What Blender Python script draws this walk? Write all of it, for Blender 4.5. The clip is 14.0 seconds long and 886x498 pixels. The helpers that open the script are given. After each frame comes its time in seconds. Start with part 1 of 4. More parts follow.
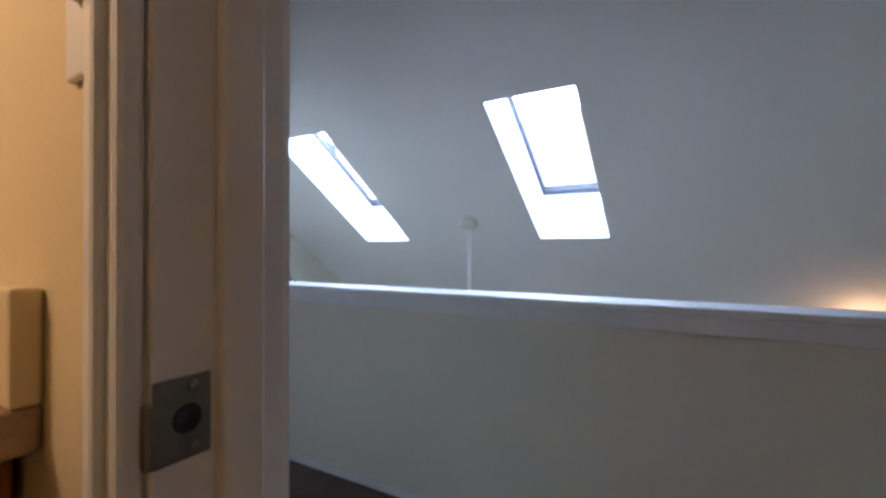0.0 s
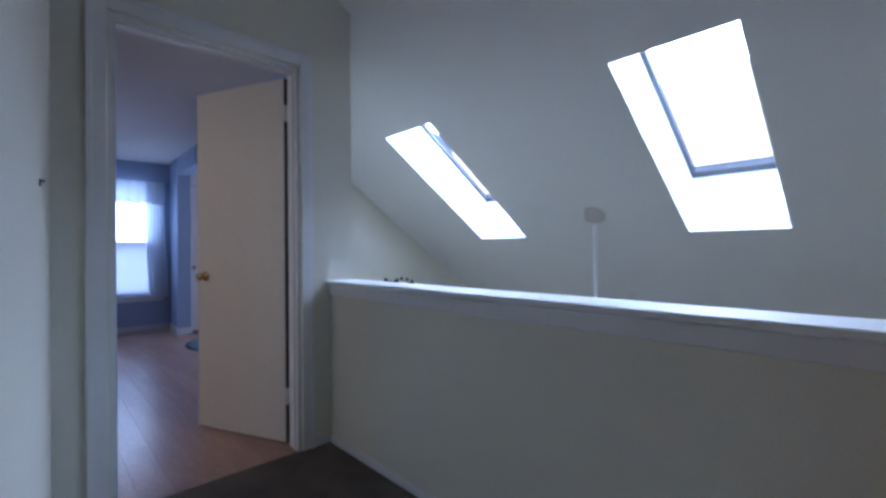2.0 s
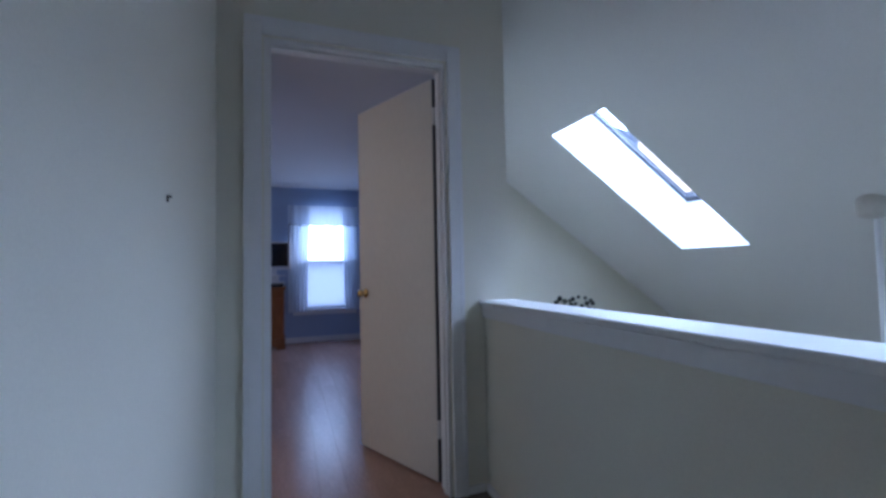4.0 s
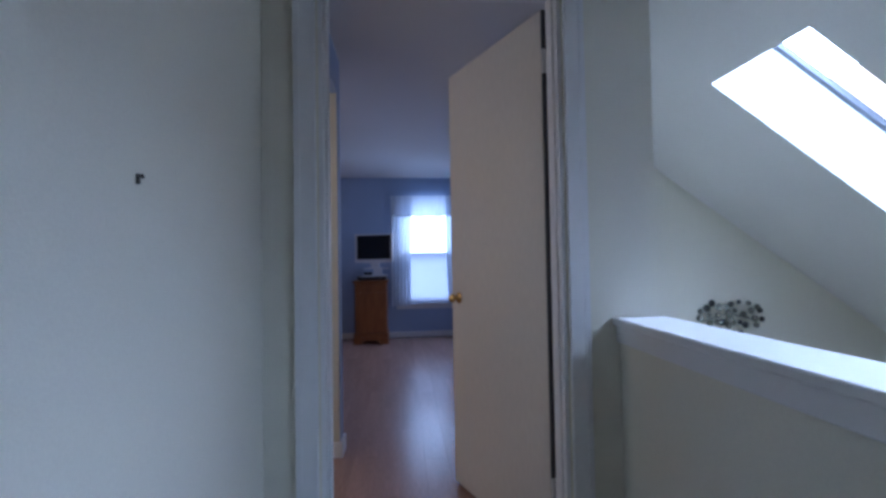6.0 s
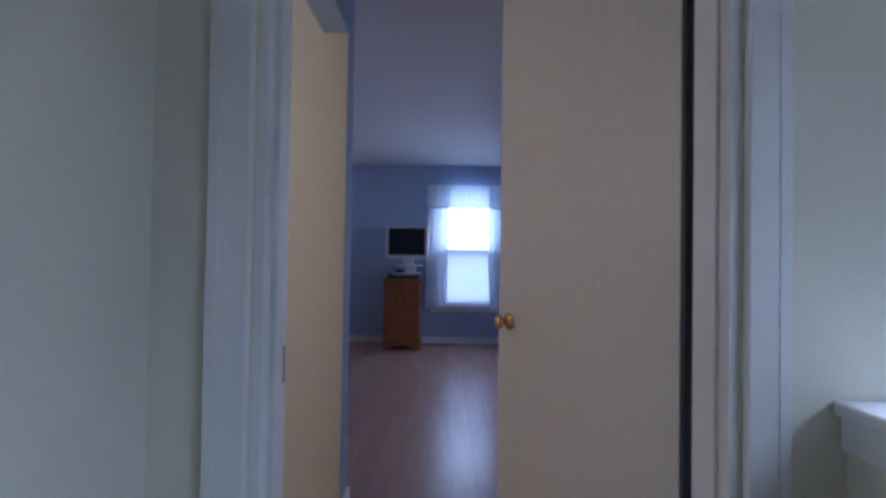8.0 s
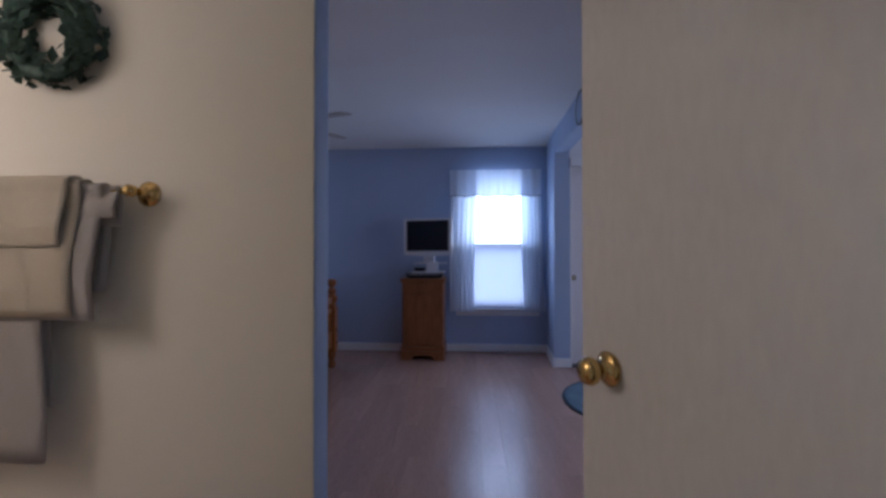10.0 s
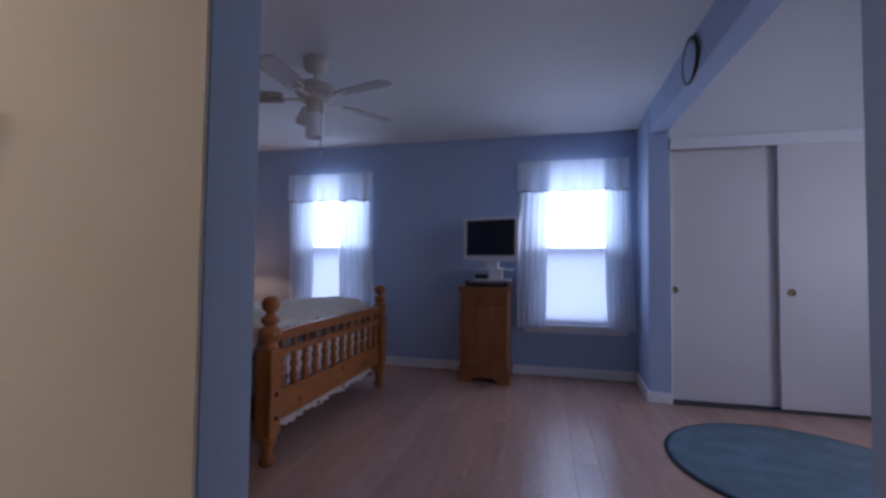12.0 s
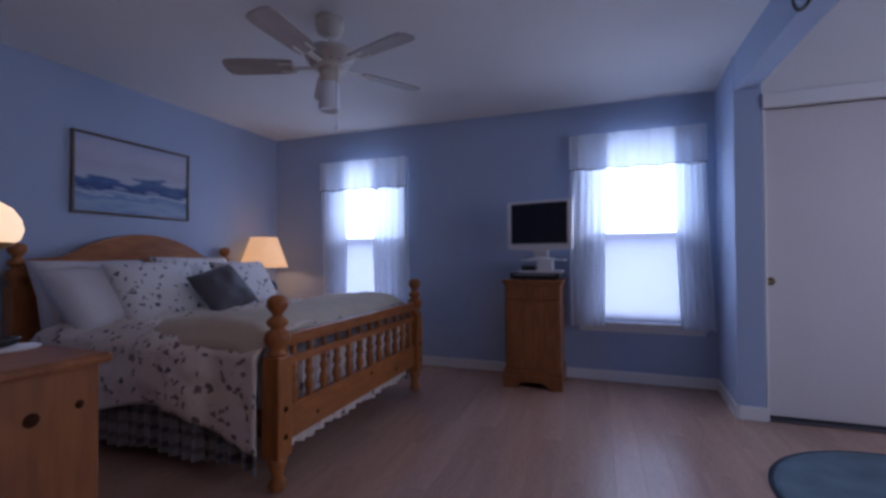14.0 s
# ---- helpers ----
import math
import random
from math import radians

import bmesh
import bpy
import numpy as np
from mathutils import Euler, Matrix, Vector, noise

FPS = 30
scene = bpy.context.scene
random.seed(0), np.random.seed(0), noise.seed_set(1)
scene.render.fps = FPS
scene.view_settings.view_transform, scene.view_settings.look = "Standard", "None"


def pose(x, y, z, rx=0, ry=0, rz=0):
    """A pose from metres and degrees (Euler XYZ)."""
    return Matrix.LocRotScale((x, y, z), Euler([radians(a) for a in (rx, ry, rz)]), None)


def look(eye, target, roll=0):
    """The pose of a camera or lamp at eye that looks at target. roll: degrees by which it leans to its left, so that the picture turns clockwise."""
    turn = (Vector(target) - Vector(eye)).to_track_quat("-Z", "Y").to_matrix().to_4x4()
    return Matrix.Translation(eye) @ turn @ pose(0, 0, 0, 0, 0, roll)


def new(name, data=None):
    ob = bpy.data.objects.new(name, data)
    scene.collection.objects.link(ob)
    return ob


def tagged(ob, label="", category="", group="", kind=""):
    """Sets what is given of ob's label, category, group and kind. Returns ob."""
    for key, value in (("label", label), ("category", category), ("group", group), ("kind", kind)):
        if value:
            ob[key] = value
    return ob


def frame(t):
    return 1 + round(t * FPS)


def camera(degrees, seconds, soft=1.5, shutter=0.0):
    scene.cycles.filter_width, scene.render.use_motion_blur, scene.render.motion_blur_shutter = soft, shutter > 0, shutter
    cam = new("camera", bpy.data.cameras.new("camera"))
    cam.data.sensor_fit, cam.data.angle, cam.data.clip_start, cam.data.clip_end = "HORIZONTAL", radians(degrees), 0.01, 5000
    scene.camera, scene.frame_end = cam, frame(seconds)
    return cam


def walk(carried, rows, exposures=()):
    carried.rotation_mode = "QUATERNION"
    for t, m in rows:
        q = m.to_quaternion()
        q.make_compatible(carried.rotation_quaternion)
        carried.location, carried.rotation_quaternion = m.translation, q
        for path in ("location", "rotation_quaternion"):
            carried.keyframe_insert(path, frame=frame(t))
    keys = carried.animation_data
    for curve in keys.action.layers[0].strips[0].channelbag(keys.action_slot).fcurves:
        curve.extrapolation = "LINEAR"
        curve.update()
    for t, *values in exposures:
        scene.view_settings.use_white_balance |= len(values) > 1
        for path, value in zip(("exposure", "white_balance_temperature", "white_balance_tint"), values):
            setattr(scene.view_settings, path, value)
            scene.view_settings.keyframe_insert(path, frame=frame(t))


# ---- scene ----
cam = camera(91.4, 14.0, soft=3.0)
PATH = [
    (0, (-1.543, -2.306, 1.07), (0.192, -1.311, 1.078), 0.0),
    (0.5, (-1.451, -2.292, 1.07), (0.202, -1.18, 1.09), -0.7),
    (1, (-1.369, -2.278, 1.062), (0.201, -1.041, 1.097), -1.4),
    (1.5, (-1.274, -2.252, 1.061), (0.213, -0.915, 1.084), -1.3),
    (2, (-1.199, -2.199, 1.057), (0.171, -0.743, 1.066), -0.5),
    (2.5, (-1.123, -2.139, 1.068), (0.096, -0.554, 1.069), -0.3),
    (3, (-1.033, -2.069, 1.071), (0.032, -0.375, 1.088), -0.6),
    (3.5, (-0.965, -1.986, 1.065), (-0.098, -0.185, 1.11), -1.0),
    (4, (-0.882, -1.914, 1.051), (-0.214, -0.031, 1.143), -1.1),
    (6.5, (-0.698, -1.256, 1.106), (-0.585, 0.741, 1.146), -1.3),
    (7, (-0.684, -1.108, 1.107), (-0.618, 0.891, 1.132), -1.4),
    (7.5, (-0.673, -0.926, 1.119), (-0.639, 1.074, 1.131), -0.6),
    (7.8, (-0.666, -0.813, 1.123), (-0.649, 1.187, 1.153), 0.1),
    (8, (-0.667, -0.721, 1.124), (-0.676, 1.279, 1.156), 0.9),
    (10.5, (-0.675, 0.143, 1.08), (-0.857, 2.135, 1.099), -0.5),
    (11, (-0.663, 0.319, 1.061), (-0.931, 2.301, 1.08), -0.5),
    (11.5, (-0.642, 0.47, 1.056), (-1.032, 2.431, 1.096), -0.1),
    (12, (-0.634, 0.612, 1.032), (-1.1, 2.556, 1.107), 0.7),
    (12.5, (-0.632, 0.761, 1.049), (-1.146, 2.693, 1.105), 0.9),
    (13, (-0.637, 0.874, 1.04), (-1.209, 2.79, 1.088), 0.8),
    (13.5, (-0.653, 0.961, 1.03), (-1.283, 2.859, 1.081), 0.3),
    (14, (-0.681, 1.034, 1.025), (-1.359, 2.916, 1.061), -0.2),
]
EXPOSURES = [(0, 1.05, 5600, 19), (1.5, 0.8, 5450, 19), (4, 0.6, 5300, 18), (8.0, 0.8, 5450, 18), (10.5, 0.72, 5900, 19), (14, 0.8, 6150, 25)]
SKY, SUN, WIN, SKL = 0.12, 0.5, 31.0, 73.0
WIN_UNSEEN = 14.0
BATH, NOOK, SCONCE = 6.2, 5.6, 1.4
DECO = (1.66, 0.64)
RUG = (0.66, 3.25)
FAN0 = -16
PATHROWS = [(t, look(e, g, r)) for t, e, g, r in PATH]
walk(cam, PATHROWS, exposures=EXPOSURES)

# ---- world and large lights ----
world = bpy.data.worlds.new("overcast_sky")
scene.world = world
world.use_nodes = True
wt = world.node_tree
sky = wt.nodes.new("ShaderNodeTexSky")
sky.sky_type = "NISHITA"
sky.sun_disc = False
sky.sun_elevation = radians(38)
sky.sun_rotation = radians(60)
sky.air_density, sky.dust_density, sky.ozone_density = 1.0, 3.0, 1.5
wt.links.new(sky.outputs["Color"], wt.nodes["Background"].inputs["Color"])
wt.nodes["Background"].inputs["Strength"].default_value = SKY


def lamp(name, kind, m, energy, color, size=0.1, size_y=None):
    data = bpy.data.lights.new(name, kind)
    data.energy, data.color = energy, color
    if kind == "AREA":
        data.shape, data.size, data.size_y = "RECTANGLE", size, size_y or size
    elif kind == "SUN":
        data.angle = size
    else:
        data.shadow_soft_size = size
    ob = new(name, data)
    ob.matrix_world = m
    return ob


lamp("sun", "SUN", look((6, -3, 8), (0, 0, 0)), SUN, (1.0, 0.95, 0.88), radians(20))
DAY = (0.55, 0.72, 1.0)
# sky light in the window and skylight openings
lamp("window_light", "AREA", look((-0.37, 5.10, 1.25), (-0.37, 0, 1.25)), WIN, DAY, 1.3, 2.0)
lamp("window_light", "AREA", look((-2.87, 5.10, 1.25), (-2.87, 0, 1.25)), WIN, DAY, 1.3, 2.0)
# added light from an assumed, unseen dressing window, to brighten the closet doors
lamp("window_light", "AREA", look((2.7, 2.75, 1.42), (0, 2.75, 1.42)), WIN_UNSEEN, (0.80, 0.86, 1.0), 1.3, 1.1)
for y in (0.35, -1.49):
    lamp("skylight_light", "AREA", look((1.62, y, 2.35), (1.1, y, 0)), SKL, (0.64, 0.80, 1.0), 1.6, 0.9)
WARM = (1.0, 0.62, 0.30)
SOFTWARM = (1.0, 0.89, 0.81)


# ---- materials ----
def mat(name, color, rough=0.6, metal=0.0, vary=0.06, scale=3.0, grain=60.0, bump=0.05, stretch=(1, 1, 1), spec=0.5, tint=None, per_object=0.0, coat=0.0):
    m = bpy.data.materials.new(name)
    m.use_nodes = True
    nt = m.node_tree
    b = nt.nodes["Principled BSDF"]
    b.inputs["Roughness"].default_value, b.inputs["Metallic"].default_value = rough, metal
    b.inputs["Specular IOR Level"].default_value = spec
    b.inputs["Coat Weight"].default_value = coat
    tc, mp = nt.nodes.new("ShaderNodeTexCoord"), nt.nodes.new("ShaderNodeMapping")
    mp.inputs["Scale"].default_value = stretch
    nt.links.new(tc.outputs["Object"], mp.inputs["Vector"])
    n1, n2 = nt.nodes.new("ShaderNodeTexNoise"), nt.nodes.new("ShaderNodeTexNoise")
    n1.inputs["Scale"].default_value, n2.inputs["Scale"].default_value = scale, grain
    n1.inputs["Detail"].default_value, n2.inputs["Detail"].default_value = 5, 3
    for n in (n1, n2):
        nt.links.new(mp.outputs["Vector"], n.inputs["Vector"])
    add = nt.nodes.new("ShaderNodeMath")
    add.operation = "ADD"
    nt.links.new(n1.outputs["Fac"], add.inputs[0])
    nt.links.new(n2.outputs["Fac"], add.inputs[1])
    half = nt.nodes.new("ShaderNodeMath")
    half.operation = "MULTIPLY"
    half.inputs[1].default_value = 0.5
    nt.links.new(add.outputs[0], half.inputs[0])
    fac = half.outputs[0]
    if per_object:
        info, mx = nt.nodes.new("ShaderNodeObjectInfo"), nt.nodes.new("ShaderNodeMath")
        mx.operation = "MULTIPLY_ADD"
        mx.inputs[1].default_value = per_object
        nt.links.new(info.outputs["Random"], mx.inputs[0])
        nt.links.new(fac, mx.inputs[2])
        fac = mx.outputs[0]
    ramp = nt.nodes.new("ShaderNodeValToRGB")
    dark = [c * (1 - vary * 2.2) for c in color] if tint is None else tint
    light = [min(1, c * (1 + vary)) for c in color]
    ramp.color_ramp.elements[0].position, ramp.color_ramp.elements[1].position = 0.3, 0.72 + per_object * 0.6
    ramp.color_ramp.elements[0].color, ramp.color_ramp.elements[1].color = (*dark, 1), (*light, 1)
    nt.links.new(fac, ramp.inputs["Fac"])
    nt.links.new(ramp.outputs["Color"], b.inputs["Base Color"])
    if bump:
        bp = nt.nodes.new("ShaderNodeBump")
        bp.inputs["Strength"].default_value, bp.inputs["Distance"].default_value = bump, 0.01
        nt.links.new(n2.outputs["Fac"], bp.inputs["Height"])
        nt.links.new(bp.outputs["Normal"], b.inputs["Normal"])
    return m


def glow(name, color, strength, base=(0.8, 0.7, 0.5)):
    m = mat(name, base, 0.7)
    b = m.node_tree.nodes["Principled BSDF"]
    b.inputs["Emission Color"].default_value, b.inputs["Emission Strength"].default_value = (*color, 1), strength
    return m


def speckled(name, base, dot, scale, size, second=None, rough=0.85):
    """Printed cloth: small scattered motifs on a plain ground."""
    m = mat(name, base, rough, vary=0.05, grain=250, bump=0.12, spec=0.2)
    nt = m.node_tree
    b = nt.nodes["Principled BSDF"]
    ramp = nt.nodes["Color Ramp"]
    tc = nt.nodes["Texture Coordinate"]
    vo = nt.nodes.new("ShaderNodeTexVoronoi")
    vo.inputs["Scale"].default_value = scale
    warp = nt.nodes.new("ShaderNodeTexNoise")
    warp.inputs["Scale"].default_value = 28
    sc = nt.nodes.new("ShaderNodeVectorMath")
    sc.operation = "MULTIPLY_ADD"
    sc.inputs[1].default_value = (0.07, 0.07, 0.07)
    nt.links.new(warp.outputs["Color"], sc.inputs[0])
    nt.links.new(tc.outputs["Object"], sc.inputs[2])
    nt.links.new(tc.outputs["Object"], warp.inputs["Vector"])
    nt.links.new(sc.outputs[0], vo.inputs["Vector"])
    lt = nt.nodes.new("ShaderNodeMapRange")
    lt.inputs["From Min"].default_value, lt.inputs["From Max"].default_value = size * 0.8, size * 1.15
    lt.inputs["To Min"].default_value, lt.inputs["To Max"].default_value = 0.9, 0
    nt.links.new(vo.outputs["Distance"], lt.inputs["Value"])
    hue = nt.nodes.new("ShaderNodeMix")
    hue.data_type = "RGBA"
    hue.inputs[6].default_value, hue.inputs[7].default_value = (*dot, 1), (*(second or dot), 1)
    sep = nt.nodes.new("ShaderNodeSeparateColor")
    nt.links.new(vo.outputs["Color"], sep.inputs[0])
    nt.links.new(sep.outputs[0], hue.inputs[0])
    mx = nt.nodes.new("ShaderNodeMix")
    mx.data_type = "RGBA"
    nt.links.new(lt.outputs[0], mx.inputs[0])
    nt.links.new(ramp.outputs["Color"], mx.inputs[6])
    nt.links.new(hue.outputs[2], mx.inputs[7])
    nt.links.new(mx.outputs[2], b.inputs["Base Color"])
    return m


def sheer(name, color, clear, through_light=0.6):
    m = bpy.data.materials.new(name)
    m.use_nodes = True
    nt = m.node_tree
    nt.nodes.clear()
    out, tr, df, tl = (nt.nodes.new(k) for k in ("ShaderNodeOutputMaterial", "ShaderNodeBsdfTransparent", "ShaderNodeBsdfDiffuse", "ShaderNodeBsdfTranslucent"))
    df.inputs[0].default_value = tl.inputs[0].default_value = (*color, 1)
    m1, m2 = nt.nodes.new("ShaderNodeMixShader"), nt.nodes.new("ShaderNodeMixShader")
    m1.inputs[0].default_value = through_light
    nt.links.new(df.outputs[0], m1.inputs[1])
    nt.links.new(tl.outputs[0], m1.inputs[2])
    wv = nt.nodes.new("ShaderNodeTexNoise")
    wv.inputs["Scale"].default_value = 90
    mr = nt.nodes.new("ShaderNodeMapRange")
    mr.inputs["To Min"].default_value, mr.inputs["To Max"].default_value = 0.0, 2 * clear
    nt.links.new(wv.outputs["Fac"], mr.inputs["Value"])
    nt.links.new(mr.outputs[0], m2.inputs[0])
    nt.links.new(m1.outputs[0], m2.inputs[1])
    nt.links.new(tr.outputs[0], m2.inputs[2])
    nt.links.new(m2.outputs[0], out.inputs[0])
    return m


def glass(name):
    m = bpy.data.materials.new(name)
    m.use_nodes = True
    b = m.node_tree.nodes["Principled BSDF"]
    b.inputs["Transmission Weight"].default_value, b.inputs["Roughness"].default_value, b.inputs["IOR"].default_value = 1.0, 0.02, 1.1
    return m


PINE = dict(rough=0.38, vary=0.28, scale=2.2, grain=9, bump=0.03, spec=0.4)
M = dict(
    hall=mat("hall_paint", (0.80, 0.775, 0.665), 0.75, vary=0.03, scale=1.2, grain=180, bump=0.08, spec=0.25),
    bath=mat("bathroom_paint", (0.74, 0.62, 0.38), 0.7, vary=0.03, scale=1.2, grain=180, bump=0.08, spec=0.25),
    cream=mat("cream_paint", (0.72, 0.68, 0.58), 0.7, vary=0.03, scale=1.0, grain=180, bump=0.08, spec=0.25),
    blue=mat("blue_paint", (0.40, 0.49, 0.66), 0.7, vary=0.04, scale=1.0, grain=180, bump=0.04, spec=0.25),
    ceil=mat("ceiling_paint", (0.74, 0.73, 0.72), 0.85, vary=0.03, scale=1.0, grain=140, bump=0.12, spec=0.2),
    slope=mat("sloped_ceiling_paint", (0.82, 0.80, 0.76), 0.85, vary=0.03, scale=0.9, grain=140, bump=0.1, spec=0.2),
    trim=mat("white_trim_gloss", (0.80, 0.80, 0.80), 0.5, vary=0.015, scale=4, grain=40, bump=0.004, spec=0.35),
    door=mat("door_paint", (0.74, 0.71, 0.66), 0.45, vary=0.04, scale=2.0, grain=70, bump=0.05, stretch=(1, 1, 0.3)),
    closet=mat("closet_panel_paint", (0.72, 0.68, 0.68), 0.45, vary=0.03, scale=2.0, grain=70, bump=0.04),
    carpet=mat("brown_carpet", (0.25, 0.205, 0.18), 0.95, vary=0.25, scale=5, grain=420, bump=0.7, spec=0.1),
    plank=mat("laminate_plank", (0.49, 0.30, 0.225), 0.26, vary=0.15, scale=2.2, grain=26, bump=0.02, stretch=(6, 0.55, 1), per_object=0.16, spec=0.7),
    gap=mat("plank_joint", (0.27, 0.16, 0.12), 0.8),
    pine=mat("honey_pine", (0.37, 0.132, 0.034), stretch=(1.2, 5, 5), tint=(0.21, 0.066, 0.018), **PINE),
    pinev=mat("honey_pine_upright", (0.37, 0.132, 0.034), stretch=(5, 5, 0.9), tint=(0.21, 0.066, 0.018), **PINE),
    piney=mat("honey_pine_crosswise", (0.37, 0.132, 0.034), stretch=(5, 0.9, 5), tint=(0.21, 0.066, 0.018), **PINE),
    knot=mat("pine_knot", (0.05, 0.018, 0.008), 0.85, spec=0.1),
    cabinet=mat("cherry_stain", (0.28, 0.10, 0.032), stretch=(5, 5, 0.9), tint=(0.17, 0.058, 0.02), **PINE),
    brass=mat("brass", (0.72, 0.50, 0.20), 0.2, 1.0, vary=0.06, bump=0.01),
    bronze=mat("aged_brass", (0.30, 0.24, 0.15), 0.3, 1.0, vary=0.1, bump=0.01),
    steel=mat("dull_steel", (0.32, 0.31, 0.30), 0.28, 1.0, vary=0.1, bump=0.02),
    frame=mat("grey_frame", (0.06, 0.065, 0.08), 0.5),
    black=mat("black_plastic", (0.012, 0.012, 0.014), 0.3, vary=0.1),
    screen=mat("dark_screen", (0.006, 0.006, 0.008), 0.16, vary=0.1, bump=0),
    white=mat("white_plastic", (0.72, 0.72, 0.74), 0.4, vary=0.02),
    grey=mat("grey_plastic", (0.30, 0.31, 0.34), 0.45, vary=0.04),
    fan=mat("fan_enamel", (0.62, 0.58, 0.52), 0.4, vary=0.04),
    blade=mat("fan_blade_veneer", (0.36, 0.31, 0.28), 0.5, vary=0.12, stretch=(1, 6, 1)),
    frost=mat("frosted_glass_shade", (0.82, 0.86, 0.92), 0.35, vary=0.02, bump=0),
    duvet=speckled("star_print_cotton", (0.75, 0.67, 0.60), (0.05, 0.04, 0.07), 19.0, 0.29, (0.26, 0.20, 0.18)),
    pillow=speckled("star_print_pillow_cotton", (0.72, 0.70, 0.70), (0.05, 0.055, 0.11), 19.0, 0.28, (0.16, 0.13, 0.16)),
    linen=mat("white_bed_linen", (0.66, 0.64, 0.66), 0.85, vary=0.06, grain=260, bump=0.15, spec=0.2),
    throw=mat("beige_quilt", (0.64, 0.56, 0.45), 0.9, vary=0.08, scale=6, grain=300, bump=0.3, spec=0.15),
    cushion=mat("grey_satin", (0.10, 0.095, 0.11), 0.4, vary=0.15, grain=220, bump=0.1),
    skirt=mat("bed_skirt_cloth", (0.30, 0.31, 0.32), 0.9, vary=0.3, scale=9, grain=220, bump=0.2, stretch=(3, 3, 0.7)),
    rug=mat("blue_rug_pile", (0.20, 0.29, 0.36), 0.95, vary=0.2, scale=6, grain=380, bump=0.8, spec=0.1),
    rugedge=mat("dark_rug_edge", (0.07, 0.10, 0.13), 0.95, vary=0.2, grain=380, bump=0.6, spec=0.1),
    ceramic=mat("blue_ceramic", (0.02, 0.05, 0.16), 0.12, vary=0.2),
    towel=mat("cream_terry", (0.72, 0.64, 0.50), 0.95, vary=0.08, grain=400, bump=0.9, spec=0.1),
    towel2=mat("pale_terry", (0.58, 0.54, 0.50), 0.95, vary=0.08, grain=400, bump=0.9, spec=0.1),
    leaf=mat("dusty_green_leaf", (0.06, 0.12, 0.09), 0.7, vary=0.4, grain=60),
    counter=mat("bathroom_counter", (0.42, 0.27, 0.15), 0.3, vary=0.2),
    nail=mat("rusty_nail", (0.10, 0.09, 0.08), 0.6, 0.6),
    picframe=mat("picture_frame_wood", (0.17, 0.13, 0.11), 0.45, vary=0.2),
    siding=mat("pale_siding", (0.6, 0.62, 0.65), 0.8),
    ground=mat("grass_ground", (0.07, 0.10, 0.04), 0.95, vary=0.3, scale=0.5, grain=8),
    stone1=mat("smoky_glass_disc", (0.10, 0.11, 0.11), 0.15, 0.6, vary=0.2),
    stone2=mat("pale_metal_disc", (0.40, 0.42, 0.36), 0.25, 0.7, vary=0.2),
    shade=glow("lit_lamp_shade", (1.0, 0.55, 0.24), 0.34, (0.75, 0.55, 0.34)),
    globe=glow("lit_globe_glass", (1.0, 0.72, 0.42), 0.5, (0.8, 0.72, 0.55)),
    bulb=glow("lit_bulb_cover", (1.0, 0.66, 0.34), 3.0),
    sheer=sheer("sheer_curtain_cloth", (0.72, 0.77, 0.84), 0.05, 0.31),
    valance=sheer("sheer_valance_cloth", (0.76, 0.81, 0.88), 0.010, 0.235),
    pleat=sheer("pleated_shade_cloth", (0.26, 0.268, 0.31), 0.012, 0.75),
    glass=glass("window_glass"),
)


def plaid(m, pitch_x, pitch_z, dark):
    """Crossed woven bands over a cloth's own colour."""
    nt = m.node_tree
    b = nt.nodes["Principled BSDF"]
    base = b.inputs["Base Color"].links[0].from_socket
    tc, sp = nt.nodes.new("ShaderNodeTexCoord"), nt.nodes.new("ShaderNodeSeparateXYZ")
    nt.links.new(tc.outputs["Object"], sp.inputs[0])
    total = None
    for axis, pitch in (("X", pitch_x), ("Z", pitch_z)):
        k, w, g = (nt.nodes.new("ShaderNodeMath") for _ in range(3))
        k.operation, w.operation, g.operation = "DIVIDE", "FRACT", "GREATER_THAN"
        k.inputs[1].default_value, g.inputs[1].default_value = pitch, 0.6
        nt.links.new(sp.outputs[axis], k.inputs[0])
        nt.links.new(k.outputs[0], w.inputs[0])
        nt.links.new(w.outputs[0], g.inputs[0])
        if total is None:
            total = g.outputs[0]
        else:
            a = nt.nodes.new("ShaderNodeMath")
            a.operation = "MULTIPLY_ADD"
            a.inputs[1].default_value = 0.5
            h = nt.nodes.new("ShaderNodeMath")
            h.operation = "MULTIPLY"
            h.inputs[1].default_value = 0.5
            nt.links.new(total, h.inputs[0])
            nt.links.new(g.outputs[0], a.inputs[0])
            nt.links.new(h.outputs[0], a.inputs[2])
            total = a.outputs[0]
    mx = nt.nodes.new("ShaderNodeMix")
    mx.data_type = "RGBA"
    nt.links.new(total, mx.inputs["Factor"])
    nt.links.new(base, mx.inputs[6])
    mx.inputs[7].default_value = (*dark, 1)
    nt.links.new(mx.outputs[2], b.inputs["Base Color"])


plaid(M["skirt"], 0.085, 0.07, (0.06, 0.065, 0.075))

# ---- building blocks ----
def box(bm, x0, x1, y0, y1, z0, z1, bevel=0.0):
    r = bmesh.ops.create_cube(bm, size=1)
    vs = r["verts"]
    bmesh.ops.scale(bm, verts=vs, vec=(x1 - x0, y1 - y0, z1 - z0))
    bmesh.ops.translate(bm, verts=vs, vec=((x0 + x1) / 2, (y0 + y1) / 2, (z0 + z1) / 2))
    if bevel:
        es = list({e for v in vs for e in v.link_edges})
        bmesh.ops.bevel(bm, geom=es, offset=bevel, segments=2, affect="EDGES", profile=0.5)
    return bm


